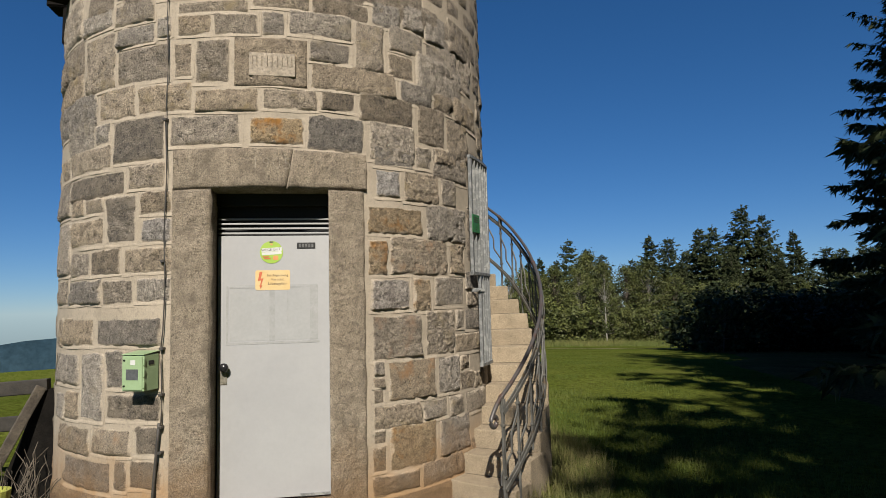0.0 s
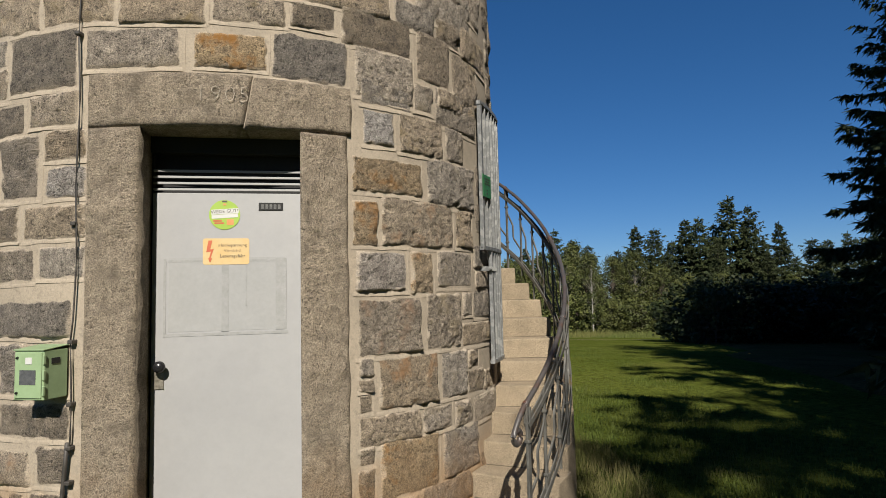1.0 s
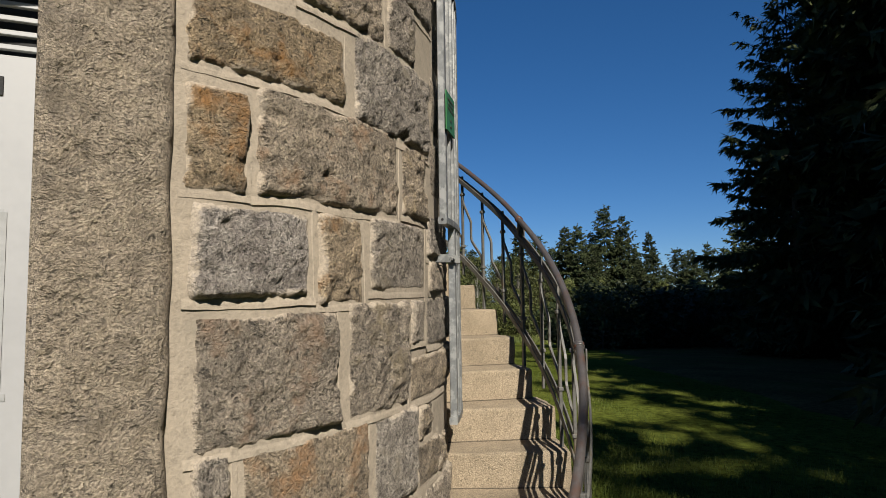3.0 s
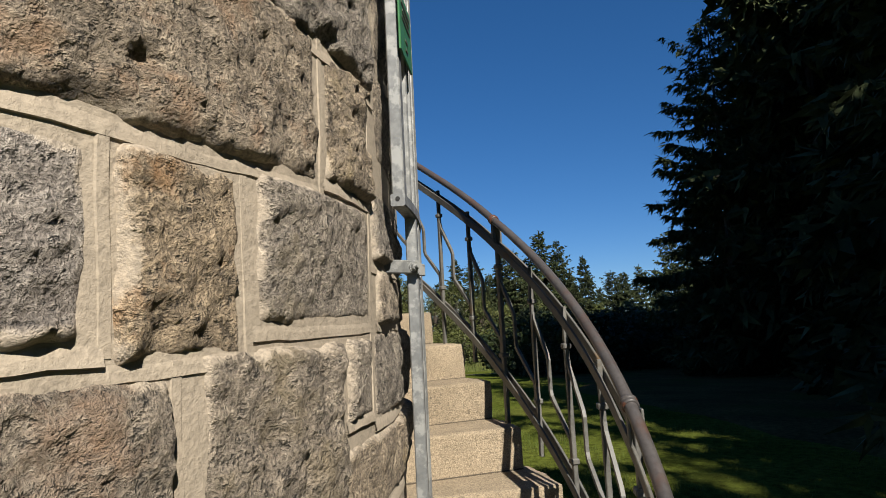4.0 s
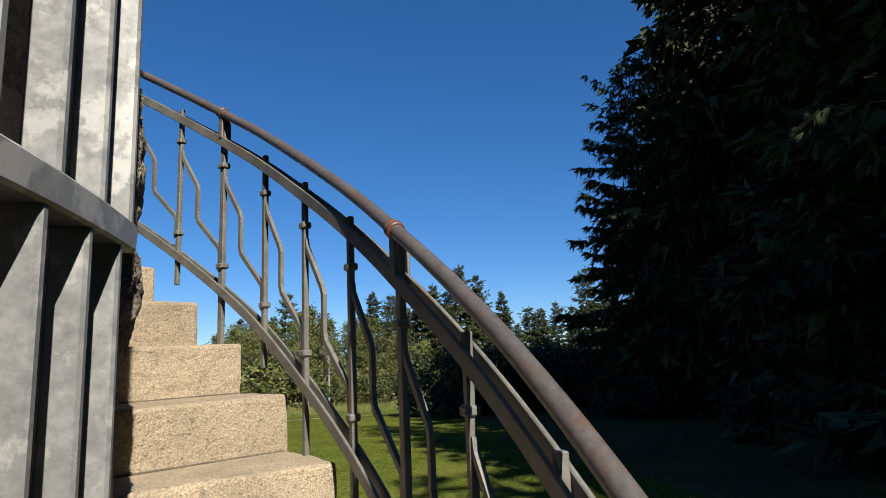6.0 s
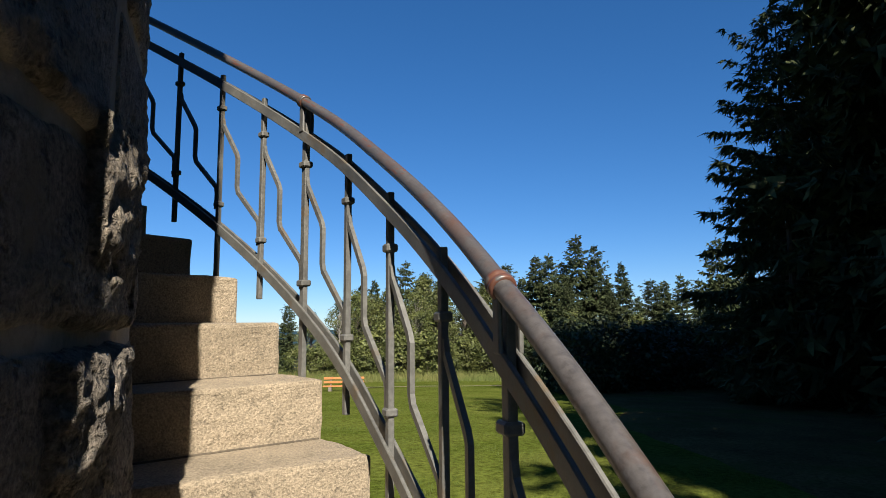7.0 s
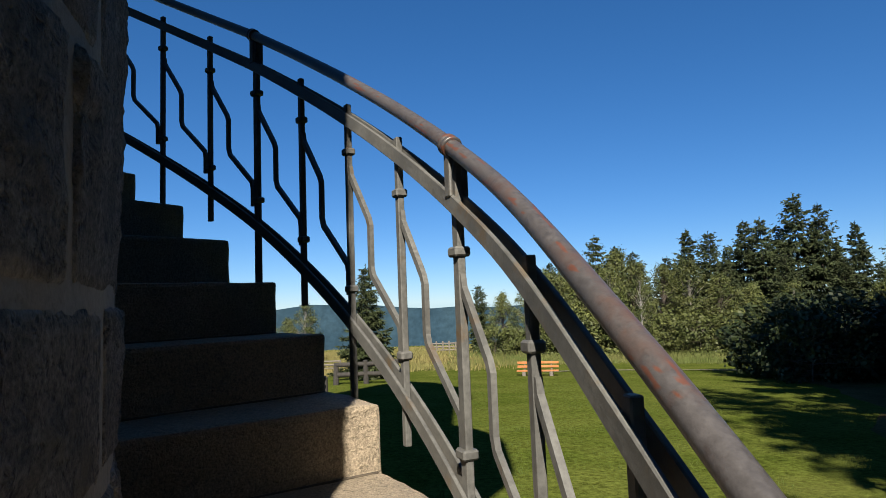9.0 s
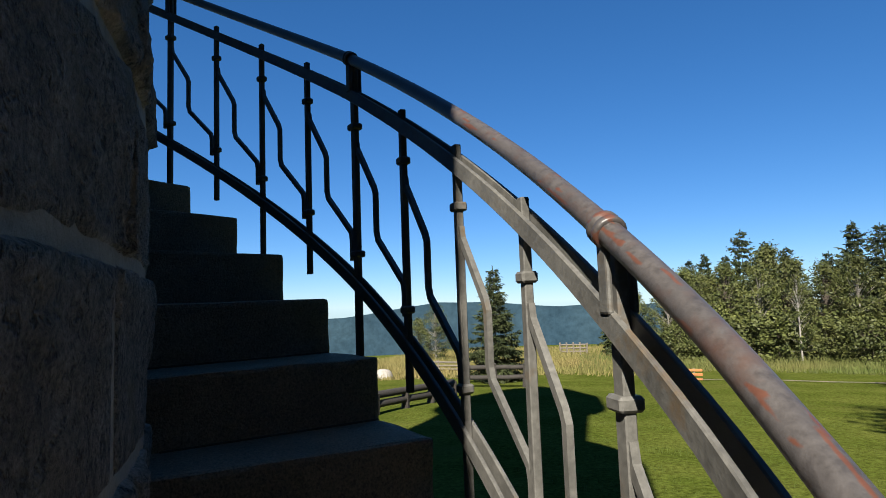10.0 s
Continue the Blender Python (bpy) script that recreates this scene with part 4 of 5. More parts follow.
p = pol(RG + 0.022, -34.6, 2.20)
gsign = part("gate_sign", boxes(((0.006, 0.17, 0.17), pose(p.x, p.y, p.z, 0, 0, -34.6)), bevel=0.002), SIGN_GREEN, gate, "green enamel notice fixed to the gate bars")
for dz, w_ in ((0.055, 0.12), (0.035, 0.10), (0.015, 0.12), (-0.03, 0.03), (-0.055, 0.03)):
    q = pol(RG + 0.0265, -34.6, 2.20 + dz)
    part("sign_line", boxes(((0.001, w_, 0.007), pose(q.x, q.y, q.z, 0, 0, -34.6))), INK, gsign)

# ---- green box and conductor on the wall ----
MINT = mat("mint_box_paint", (0.207, 0.288, 0.156), (0.23, 0.317, 0.179), 10, 0.45, 0.05, fine_mix=0.05)
mbox = thing("wall_box", "mint green metal collecting box hung on the tower wall", "box")
BA = -113.2
P0 = pol(R, BA, 1.03)
MB = pose(P0.x, P0.y, P0.z, 0, 0, BA)
part("box_body", boxes(((0.15, 0.185, 0.255), MB @ pose(0.085, 0, 0)), bevel=0.004), MINT, mbox)
part("box_lid", boxes(((0.165, 0.19, 0.006), MB @ pose(0.086, 0, 0.138, 0, 6, 0)), bevel=0.002), MINT, mbox)
part("box_door", boxes(((0.008, 0.165, 0.235), MB @ pose(0.163, 0, 0)), bevel=0.003), MINT, mbox)
part("box_label", boxes(((0.002, 0.10, 0.075), MB @ pose(0.168, 0.0, -0.01))), mat("grey_label", (0.0518, 0.0547, 0.0576), (0.0691, 0.072, 0.0749), 9, 0.6, 0.0), mbox, "dark grey worn label")
part("box_badge", boxes(((0.002, 0.04, 0.034), MB @ pose(0.168, 0.005, 0.075))), WHITE, mbox, "small white badge")
for dz in (0.09, -0.09):
    bm = bmesh.new()
    bmesh.ops.create_cone(bm, cap_ends=True, segments=10, radius1=0.008, radius2=0.006, depth=0.01, matrix=MB @ pose(0.17, -0.065, dz, 0, 90, 0))
    part("box_screw", bm, KNOB, mbox)
for i in range(3):
    part("box_hinge", boxes(((0.014, 0.012, 0.05), MB @ pose(0.16, 0.093, -0.08 + 0.08 * i)), bevel=0.002), MINT, mbox)
part("box_slot", boxes(((0.05, 0.003, 0.03), MB @ pose(0.09, 0.094, 0.07))), BLACK, mbox)
for dz in (0.1, -0.1):
    part("wall_lug", boxes(((0.05, 0.03, 0.02), MB @ pose(0.0, 0.0, dz))), MINT, mbox)

WIRE = mat("dark_wire", (0.0288, 0.0259, 0.023), (0.0518, 0.0461, 0.0403), 20, 0.6, 0.1)
cable = thing("lightning_conductor", "dark lightning conductor wire clipped to the wall", "cable")
rng = random.Random(8)
pts = [pol(R + 0.024, -109.6 + 0.35 * math.sin(i * 0.9) * 0.5 - (0.3 if i < 6 else 0.0), 0.6 + 0.12 * i) for i in range(0, 40)]
link("wire", *sweep(pts, disc(0.0048, 6)), WIRE, cable, smooth=True)
pts = [pol(R + 0.03, -110.1 - 0.25 * i, 0.66 - 0.11 * i) for i in range(0, 9)]
link("conduit", *sweep(pts, disc(0.011, 8)), WIRE, cable, "grey conduit pipe", True)
for z in (0.45, 0.63, 0.86, 1.19, 1.83, 2.9):
    p = pol(R + 0.016, -109.9, z)
    bm = bmesh.new()
    box(bm, (0.05, 0.03, 0.022), pose(p.x, p.y, p.z, 0, 0, -109.9), 0.004)
    part("clip", bm, WIRE, cable)

# ---- ground ----
def make_ground():
    verts, faces = [(CX, CY, ground_z(CX, CY))], []
    radii = [0.8 * 1.075 ** i for i in range(120)]
    n = 120
    for r in radii:
        for i in range(n):
            a = 2 * math.pi * i / n
            x, y = CX + r * math.cos(a), CY + r * math.sin(a)
            bumpy = 0.03 * noise.noise(Vector((x * 0.4, y * 0.4, 0))) * min(1.0, r / 6) if r < 200 else 0
            verts.append((x, y, ground_z(x, y) + bumpy - 0.012))
    for i in range(n):
        faces.append((0, 1 + i, 1 + (i + 1) % n))
    for k in range(len(radii) - 1):
        a, b = 1 + k * n, 1 + (k + 1) * n
        for i in range(n):
            j = (i + 1) % n
            faces.append((a + i, b + i, b + j, a + j))
    return verts, faces


ground = link("ground", *make_ground(), GRASS_GROUND, smooth=True)
tagged(ground, "mown green meadow falling away from the tower", "ground", kind="structure")


def hills(name, dist, base_el, amp, seed, az0, az1, label):
    """A far ridge standing all round the horizon between two bearings."""
    verts, faces = [], []
    n = 160
    for i in range(n + 1):
        a = radians(az0 + (az1 - az0) * i / n)
        west = smooth01((math.degrees(a) - 98.0) / 22.0)
        hump = 0.8 * math.exp(-((math.degrees(a) - 93.5) / 5.0) ** 2)
        h = base_el - 1.8 * west + hump + amp * noise.fractal(Vector((a * 5.0, seed, 0)), 0.8, 2.0, 4)
        x, y = dist * math.cos(a), dist * math.sin(a)
        verts += [(x, y, -dist * 0.12), (x * 1.03, y * 1.03, dist * math.tan(radians(h)))]
    for i in range(n):
        a = 2 * i
        faces.append((a, a + 2, a + 3, a + 1))
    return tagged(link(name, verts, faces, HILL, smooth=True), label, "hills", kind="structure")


hills("backdrop", 3600, -0.55, 0.5, 3.0, -60, 300, "wooded mountain ridge on the horizon, coloured blue for haze")


# ---- trees ----
def spruce(height, radius, whorls, per, tuft, seed, bare=0.05, taper=0.8, gap=0.3, sprays=6, hang=0.5, ragged=0.25, blunt=0.0, slim=(0.09, 0.19)):
    """Trunk with uneven whorls of arched limbs; twigs to both sides of each limb carry pointed sprays of needles."""
    rng = np.random.RandomState(seed)
    tv, tf, leaf_sets = [], [], []

    def tube(points, radii, n=3):
        i0 = len(tv)
        for p, r in zip(points, radii):
            for i in range(n):
                w = 2 * math.pi * i / n
                tv.append((p[0] + r * math.cos(w) * 0.7, p[1] + r * math.sin(w) * 0.7, p[2] + r * math.sin(w + 1.0)))
        for q in range(len(points) - 1):
            for i in range(n):
                a, b = i0 + q * n + i, i0 + q * n + (i + 1) % n
                tf.append((a, b, b + n, a + n))

    def needles(base, way, length, count, size, sag):
        """Sprays along twigs that start at base (n x 3) and run along way (n x 3)."""
        n = len(base)
        v = rng.uniform(0.05, 1.0, (n, count, 1))
        c = base[:, None, :] + way[:, None, :] * length[:, None, None] * v
        c[..., 2] -= sag * length[:, None] * v[..., 0] ** 2
        d = way[:, None, :] * 0.9 + rng.normal(0, 0.42, (n, count, 3))
        d[..., 2] -= hang * rng.uniform(0.2, 1.2, (n, count))
        d /= np.linalg.norm(d, axis=2, keepdims=True)
        s = np.cross(d, rng.normal(0, 1, (n, count, 3)))
        s /= np.linalg.norm(s, axis=2, keepdims=True) + 1e-9
        ln = size * rng.uniform(0.6, 1.4, (n, count, 1))
        w = ln * rng.uniform(*slim, (n, count, 1))
        leaf_sets.append(np.stack((c - s * w, c + d * ln, c + s * w), axis=2).reshape(-1, 3))

    sector = rng.uniform(0, 2 * math.pi, 5)
    turn = 0.0
    for L in range(whorls):
        u = min(0.985, max(0.0, (L + rng.uniform(-0.45, 0.45)) / whorls))
        z = height * (bare + (1 - bare) * u)
        body = (1 - u) ** taper * (1 - blunt * (1 - u) ** 3)
        reach = radius * body
        for b in range(per if u < 0.9 else max(3, per - 3)):
            turn += 2.4 + rng.normal(0, 0.25)
            a = turn
            lobe = sum(math.sin(a * (q + 1) + sector[q] + u * 9.0 * (q - 1.5)) for q in range(5)) / 2.2
            ln = max(0.12, reach * (1.0 + ragged * lobe) * rng.choice((0.55, 0.75, 0.9, 1.0, 1.12)) + 0.1)
            out, side = np.array((math.cos(a), math.sin(a), 0.0)), np.array((-math.sin(a), math.cos(a), 0.0))
            rise = 0.75 * u ** 1.5 - 0.18 * (1 - u) + rng.normal(0, 0.08)
            zb = z + rng.uniform(-0.5, 0.5) * height / whorls
            bow = 0.42 * (1 - u) + rng.uniform(0.0, 0.15)
            tip = 0.30 * (1 - u) + rng.uniform(0.0, 0.16)

            def along(t):
                t = np.asarray(t, float)
                return out * (ln * t)[..., None] + np.array((0, 0, 1.0)) * (zb + ln * (rise * t - bow * t ** 2 + tip * t ** 3))[..., None]

            n = max(2, int(ln / gap))
            t = (np.arange(n) + rng.uniform(0.1, 0.9, n)) / n * 0.9 + 0.08
            t = np.repeat(t, 2)
            hand = np.tile((1.0, -1.0), n)
            fan = rng.uniform(0.5, 1.1, 2 * n)
            way = out * np.cos(fan)[:, None] + side * (np.sin(fan) * hand)[:, None]
            way[:, 2] += rng.normal(-0.12, 0.14, 2 * n)
            twig = np.minimum(0.34 * ln, 1.25) * (1.08 - t) * rng.uniform(0.5, 1.15, 2 * n) + tuft * 0.4
            size = tuft * (0.55 + 0.45 * min(1.0, (1 - u) * 1.6))
            needles(along(t), way, twig, sprays, size, 0.35)
            needles(along(np.linspace(0.25, 0.97, n + 1)), np.repeat(out[None], n + 1, 0), np.full(n + 1, ln / n * 0.8), max(3, sprays // 2), size, 0.1)
            rr = 0.0022 * height * (1 - u) + 0.006
            tube(along((0.0, 0.35, 0.7, 0.96)), (rr, rr * 0.8, rr * 0.5, rr * 0.15))
    lead = np.array([[0, 0, height * (0.93 + 0.07 * q / 5)] for q in range(6)])
    needles(lead, np.repeat(np.array([[0.0, 0.0, 1.0]]), 6, 0), np.full(6, height * 0.014), 7, tuft * 0.45, 0.0)
    lean = rng.normal(0, 0.006, 2)
    tube([(lean[0] * q * height, lean[1] * q * height, q * height if q else -0.6) for q in (0, 0.25, 0.5, 0.75, 0.99)], [height * r for r in (0.015, 0.012, 0.0085, 0.005, 0.0008)], 8)
    v = np.concatenate(leaf_sets)
    f = np.arange(len(v)).reshape(-1, 3)
    return (tv, tf), (v.tolist(), f.tolist())


def broadleaf(height, radius, clumps, leaves, leaf, seed, birch=False):
    rng = random.Random(seed)
    tv, tf, v, f = [], [], [], []

    def limb(p0, p1, r0, r1, n=6):
        i0 = len(tv)
        ax = (p1 - p0).normalized()
        s = ax.cross(Vector((0.3, 0.9, 0.1))).normalized()
        t = ax.cross(s)
        for p, r in ((p0, r0), (p1, r1)):
            tv.extend(p + (s * math.cos(2 * math.pi * i / n) + t * math.sin(2 * math.pi * i / n)) * r for i in range(n))
        for i in range(n):
            a, b = i0 + i, i0 + (i + 1) % n
            tf.append((a, b, b + n, a + n))

    top = Vector((rng.uniform(-0.3, 0.3), rng.uniform(-0.3, 0.3), height * 0.8))
    stem = 0.6 if birch else 1.0
    limb(Vector((0, 0, -0.6)), top * 0.5, 0.016 * stem * height, 0.011 * stem * height)
    limb(top * 0.5, top, 0.011 * stem * height, 0.004 * stem * height)
    for c in range(clumps):
        u = rng.uniform(0.05, 1.0)
        a = rng.uniform(0, 2 * math.pi)
        prof = math.sin(math.pi * min(0.97, u * 0.78 + 0.2)) ** 0.9
        rr = radius * prof * rng.uniform(0.35, 1.0)
        cen = Vector((math.cos(a) * rr, math.sin(a) * rr, height * u * 0.97))
        limb(Vector((0, 0, max(0.3, cen.z * 0.75))), cen, (0.0012 if birch else 0.004) * height, (0.0006 if birch else 0.002) * height, 4)
        cr = radius * rng.uniform(0.16, 0.34)
        for _ in range(leaves):
            d = Vector((rng.gauss(0, 1), rng.gauss(0, 1), rng.gauss(0, 0.8))).normalized() * cr * rng.uniform(0.35, 1.1)
            p = cen + d
            n = (d.normalized() * 0.9 + Vector((rng.gauss(0, 0.6), rng.gauss(0, 0.6), rng.gauss(0.4, 0.6)))).normalized()
            s = n.orthogonal().normalized()
            t = n.cross(s)
            L = leaf * rng.uniform(0.6, 1.3)
            i = len(v)
            v.extend((p - s * L * 0.5, p - t * L * 0.35, p + s * L * 0.5, p + t * L * 0.35))
            f.append((i, i + 1, i + 2, i + 3))
    return (tv, tf), (v, f)


def tree_thing(name, label, group, geo, leafmat, barkmat, at, turn=0, size=1.0):
    (tv, tf), (v, f) = geo
    ob = thing(name, label, "tree", group)
    link("trunk", tv, tf, barkmat, ob)
    link("crown", v, f, leafmat, ob)
    ob.matrix_basis = pose(*at, 0, 0, turn) @ Matrix.Diagonal((size, size, size, 1))
    return ob


VX, VY = 1.5, -3.0


def spot(bearing, dist):
    """Place on the meadow by compass bearing (clockwise from +y) and distance from the foot of the stair."""
    b = radians(bearing)
    x, y = VX + dist * math.sin(b), VY + dist * math.cos(b)
    return x, y, ground_z(x, y) - 0.05


far_spruces = [spruce(12.0, 2.35 + 0.22 * (i % 3), 30 + 2 * i, 8, 0.36, 20 + i, 0.04, 0.62 + 0.06 * (i % 4), 0.36, 6, 0.4, 0.34, 0.2, (0.17, 0.31)) for i in range(6)]
masters = []
TREELINE = [  # bearing, distance, height
    (21.4, 66, 11.5), (23.1, 66, 10.3), (24.6, 68, 9.8), (29.0, 66, 11.5), (30.7, 66, 11.1), (33.4, 66, 11.9), (34.6, 65, 11.9), (37.1, 66, 14.0), (38.7, 66, 12.8), (41.0, 66, 11.0),
    (43.4, 66, 9.2), (44.5, 66, 9.0), (45.9, 66, 9.6), (48.6, 52, 10.6), (17.4, 64, 8.7), (18.6, 66, 9.5), (10.9, 64, 6.8), (20.2, 70, 9.6), (27.4, 70, 9.4), (32.2, 70, 10.2), (35.8, 69, 11.6),
    (39.8, 70, 9.6), (36.2, 60, 8.6), (40.0, 61, 7.6), (22.4, 61, 7.4), (31.8, 61, 8.0), (28.0, 62, 7.8), (42.2, 60, 7.0), (47.2, 60, 8.4), (50.5, 58, 10.5), (53.5, 55, 11.0), (57.0, 52, 11.0), (15.9, 60, 6.2)]
for i, (b, d, h) in enumerate(TREELINE):
    x, y, z = spot(b, d)
    wide = h / 12.0 * (0.92 + 0.06 * (i * 5 % 4))
    if i < 6:
        masters.append(tree_thing("spruce_tree", "tall dark green spruce in the forest edge", "forest edge spruces", far_spruces[i], NEEDLES, BARK, (x, y, z), 40 * i, 1.0))
        masters[-1].scale = (wide, wide, h / 12.0)
    else:
        o = copy_thing(masters[i % 6], pose(x, y, z, 0, 0, 67 * i))
        o.scale = (wide, wide, h / 12.0)
broad = [broadleaf(8.0, 2.3, 95, 82, 0.16, 50 + i) for i in range(3)]
bm_masters = []
EDGE = [(13.0, 58, 5.6), (15.5, 57, 6.6), (18.0, 56, 7.2), (20.0, 57, 7.6), (22.4, 55, 7.0), (24.3, 58, 8.2), (26.8, 55, 7.2), (28.8, 56, 7.6), (31.2, 57, 6.6), (33.6, 55, 5.4), (36.4, 56, 5.4), (39.4, 53, 4.8), (42.0, 54, 5.0), (44.6, 50, 4.8), (47.4, 49, 5.0), (50.5, 46, 5.0), (54, 44, 5.0), (17.0, 62, 8.2), (23.2, 61, 9.4), (-4.6, 58, 5.2), (-6.2, 60, 4.2)]
for i, (b, d, h) in enumerate(EDGE):
    x, y, z = spot(b, d)
    if i < 3:
        bm_masters.append(tree_thing("broadleaf_tree", "leafy green broadleaf tree at the meadow edge", "meadow edge trees", broad[i], LEAVES, BIRCH if i == 1 else BARK, (x, y, z), 30 * i, 1.0))
        bm_masters[-1].scale = (h / 8.0,) * 3
    else:
        o = copy_thing(bm_masters[i % 3], pose(x, y, z, 0, 0, 77 * i))
        o.scale = (h / 8.0 * 1.1, h / 8.0 * 1.1, h / 8.0)
# slender birch in front of the edge
x, y, z = spot(24.9, 49)
tree_thing("birch_tree", "slender young birch with white trunk at the meadow edge", "", broadleaf(7.0, 1.3, 60, 50, 0.15, 61, True), LEAVES, WHITE_BARK, (x, y, z))
# lone young spruce on the lawn
x, y, z = 2.3, 29.5, ground_z(2.3, 29.5)
tree_thing("young_spruce", "small pointed young spruce standing alone on the lawn", "", spruce(5.5, 1.55, 30, 10, 0.2, 91, 0.0, 0.95, 0.16, 7, 0.3, 0.2), NEEDLES, BARK, (x, y, z))
# shrubs closing the foot of the forest edge
bush = [broadleaf(3.0, 1.9, 50, 60, 0.17, 70 + i) for i in range(2)]
bushes = []
rng = random.Random(31)
for i in range(46):
    b = 12.5 + i * 0.95 + rng.uniform(-0.4, 0.4)
    d = (52 if b < 32 else 52 - (b - 32) * 0.5) + rng.uniform(-1.5, 3)
    x, y, z = spot(b, d)
    h = rng.uniform(0.7, 1.3)
    if i < 2:
        bushes.append(tree_thing("shrub", "dense leafy shrub at the foot of the forest edge", "forest edge shrubs", bush[i], LEAVES, BARK, (x, y, z), 0, 1.0))
        bushes[-1].scale = (h, h, h)
    else:
        o = copy_thing(bushes[i % 2], pose(x, y, z, 0, 0, 53 * i))
        o.scale = (h * 1.2, h * 1.2, h)
# tall dark spruces close by; to the south unseen ones are added to shade the lawn
big = [spruce(21.0, 4.5, 30, 8, 0.34, 200, 0.02, 0.65, 0.3, 10, 0.75, 0.25, 0.0, (0.11, 0.22)), spruce(12.0, 2.75, 25, 9, 0.27, 203, 0.04, 0.52, 0.2, 11, 0.8, 0.3, 0.0, (0.1, 0.2)),
       spruce(21.0, 4.4, 28, 7, 0.54, 202, 0.02, 0.55, 0.52, 7, 0.7, 0.25, 0.0, (0.2, 0.36))]
tall = (21.0, 12.0, 21.0)
bigs = []
WOOD = [(25.5, 13.5, 14.5), (27.5, 8.5, 25), (23.5, 2.5, 22), (29.0, 3.0, 25), (28.0, -2.5, 25), (31.0, 15.0, 25), (33.0, 9.0, 26), (26.5, -8.0, 25), (34.0, 2.0, 26),
        (1.5, -19.3, 18.6), (3.0, -20.0, 19.4), (7.0, -15.5, 24), (11.5, -13.5, 24), (16, -11.5, 24), (20, -9.5, 24), (9, -21, 26), (14, -19, 26), (20, -16, 25), (25, -14, 25), (16.5, -4.5, 21), (21.0, -2.5, 22), (13.0, -7.0, 20),
        (8.7, -6.0, 13), (9.9, -2.8, 18), (9.0, -7.6, 17), (15.0, -2.0, 23), (15.8, 1.5, 20), (19.0, 0.5, 20), (22.6, 13.0, 15.0), (20.0, 4.0, 23), (23.5, 9.5, 26), (25.0, 7.0, 25)]
EDGE_TREES = {(23.5, 2.5): 0, (22.6, 13.0): 1, (20.0, 4.0): 0, (19.0, 0.5): 0, (9.9, -2.8): 0}
for i, (x, y, h) in enumerate(WOOD):
    z = ground_z(x, y) - 0.05
    q = EDGE_TREES.get((x, y), 2)
    if q not in [w[0] for w in bigs]:
        o = tree_thing("tall_spruce", "tall dense spruce with drooping branches standing in shade", "tall spruces", big[q], NEEDLES, BARK, (x, y, z), 25 * i, 1.0)
        bigs.append((q, o))
    else:
        o = copy_thing(dict(bigs)[q], pose(x, y, z, 0, 0, 71 * i))
    wide = h / tall[q] * { (20.0, 4.0): 0.8, (23.5, 9.5): 0.8}.get((x, y), 1.0)
    o.scale = (wide, wide, h / tall[q])
# undergrowth between meadow and wood, its leaves coloured darker for the shade there
under = []
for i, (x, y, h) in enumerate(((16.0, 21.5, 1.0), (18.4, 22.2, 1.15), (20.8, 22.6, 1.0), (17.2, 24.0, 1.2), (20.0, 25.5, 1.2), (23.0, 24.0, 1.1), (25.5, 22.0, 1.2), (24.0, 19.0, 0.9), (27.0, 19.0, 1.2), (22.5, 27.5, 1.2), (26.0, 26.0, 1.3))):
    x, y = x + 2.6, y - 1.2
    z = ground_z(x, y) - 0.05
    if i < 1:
        under.append(tree_thing("shrub", "leafy shrub with the shade of the wood in its leaf colour", "shaded shrubs", bush[0], SHADE_LEAVES, BARK, (x, y, z), 0, 1.0))
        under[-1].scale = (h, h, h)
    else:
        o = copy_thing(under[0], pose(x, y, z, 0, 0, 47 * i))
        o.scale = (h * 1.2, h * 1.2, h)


def shade_edge(y):
    """Line where the mown grass gives way to needle litter under the wood."""
    return 7.7 + 0.40 * y + 2.5 * smooth01((y - 9.0) / 7.0) + 0.7 * noise.noise(Vector((y * 0.35, 7.0, 0.0))) + 0.3 * noise.noise(Vector((y * 1.1, 2.0, 0.0)))


v, f = [], []
rows, cols = 80, 40
for i in range(rows + 1):
    y = -26.0 + 54.0 * i / rows
    for j in range(cols + 1):
        u = j / cols
        x = shade_edge(y) + (46.0 - shade_edge(y)) * u ** 1.6
        v.append((x, y, ground_z(x, y) + 0.03 * noise.noise(Vector((x * 0.4, y * 0.4, 0))) * min(1.0, math.hypot(x, y) / 6) - 0.02 + 0.05 * smooth01(u * 12)))
for i in range(rows):
    for j in range(cols):
        a = i * (cols + 1) + j
        f.append((a, a + 1, a + cols + 2, a + cols + 1))
tagged(link("forest_floor", v, f, LITTER, smooth=True), "brown needle litter and moss under the spruces", "ground", kind="structure")


# ---- grass ----
def blades(name, count, place, height, width, material, label, seed):
    rng = random.Random(seed)
    v, f = [], []
    for _ in range(count):
        x, y, k = place(rng)
        z = ground_z(x, y) - 0.03 * (math.hypot(x, y) > 6)
        a = rng.uniform(0, 2 * math.pi)
        h = height * rng.uniform(0.5, 1.3) * k
        lean = h * rng.uniform(0.1, 0.7)
        w = width * rng.uniform(0.7, 1.3)
        ca, sa = math.cos(a), math.sin(a)
        b = rng.uniform(0, 2 * math.pi)
        i = len(v)
        v.extend(((x - ca * w, y - sa * w, z - 0.02), (x + ca * w, y + sa * w, z - 0.02), (x + math.cos(b) * lean, y + math.sin(b) * lean, z + h)))
        f.append((i, i + 1, i + 2))
    return tagged(link(name, v, f, material), label, "grass", kind="stuff")


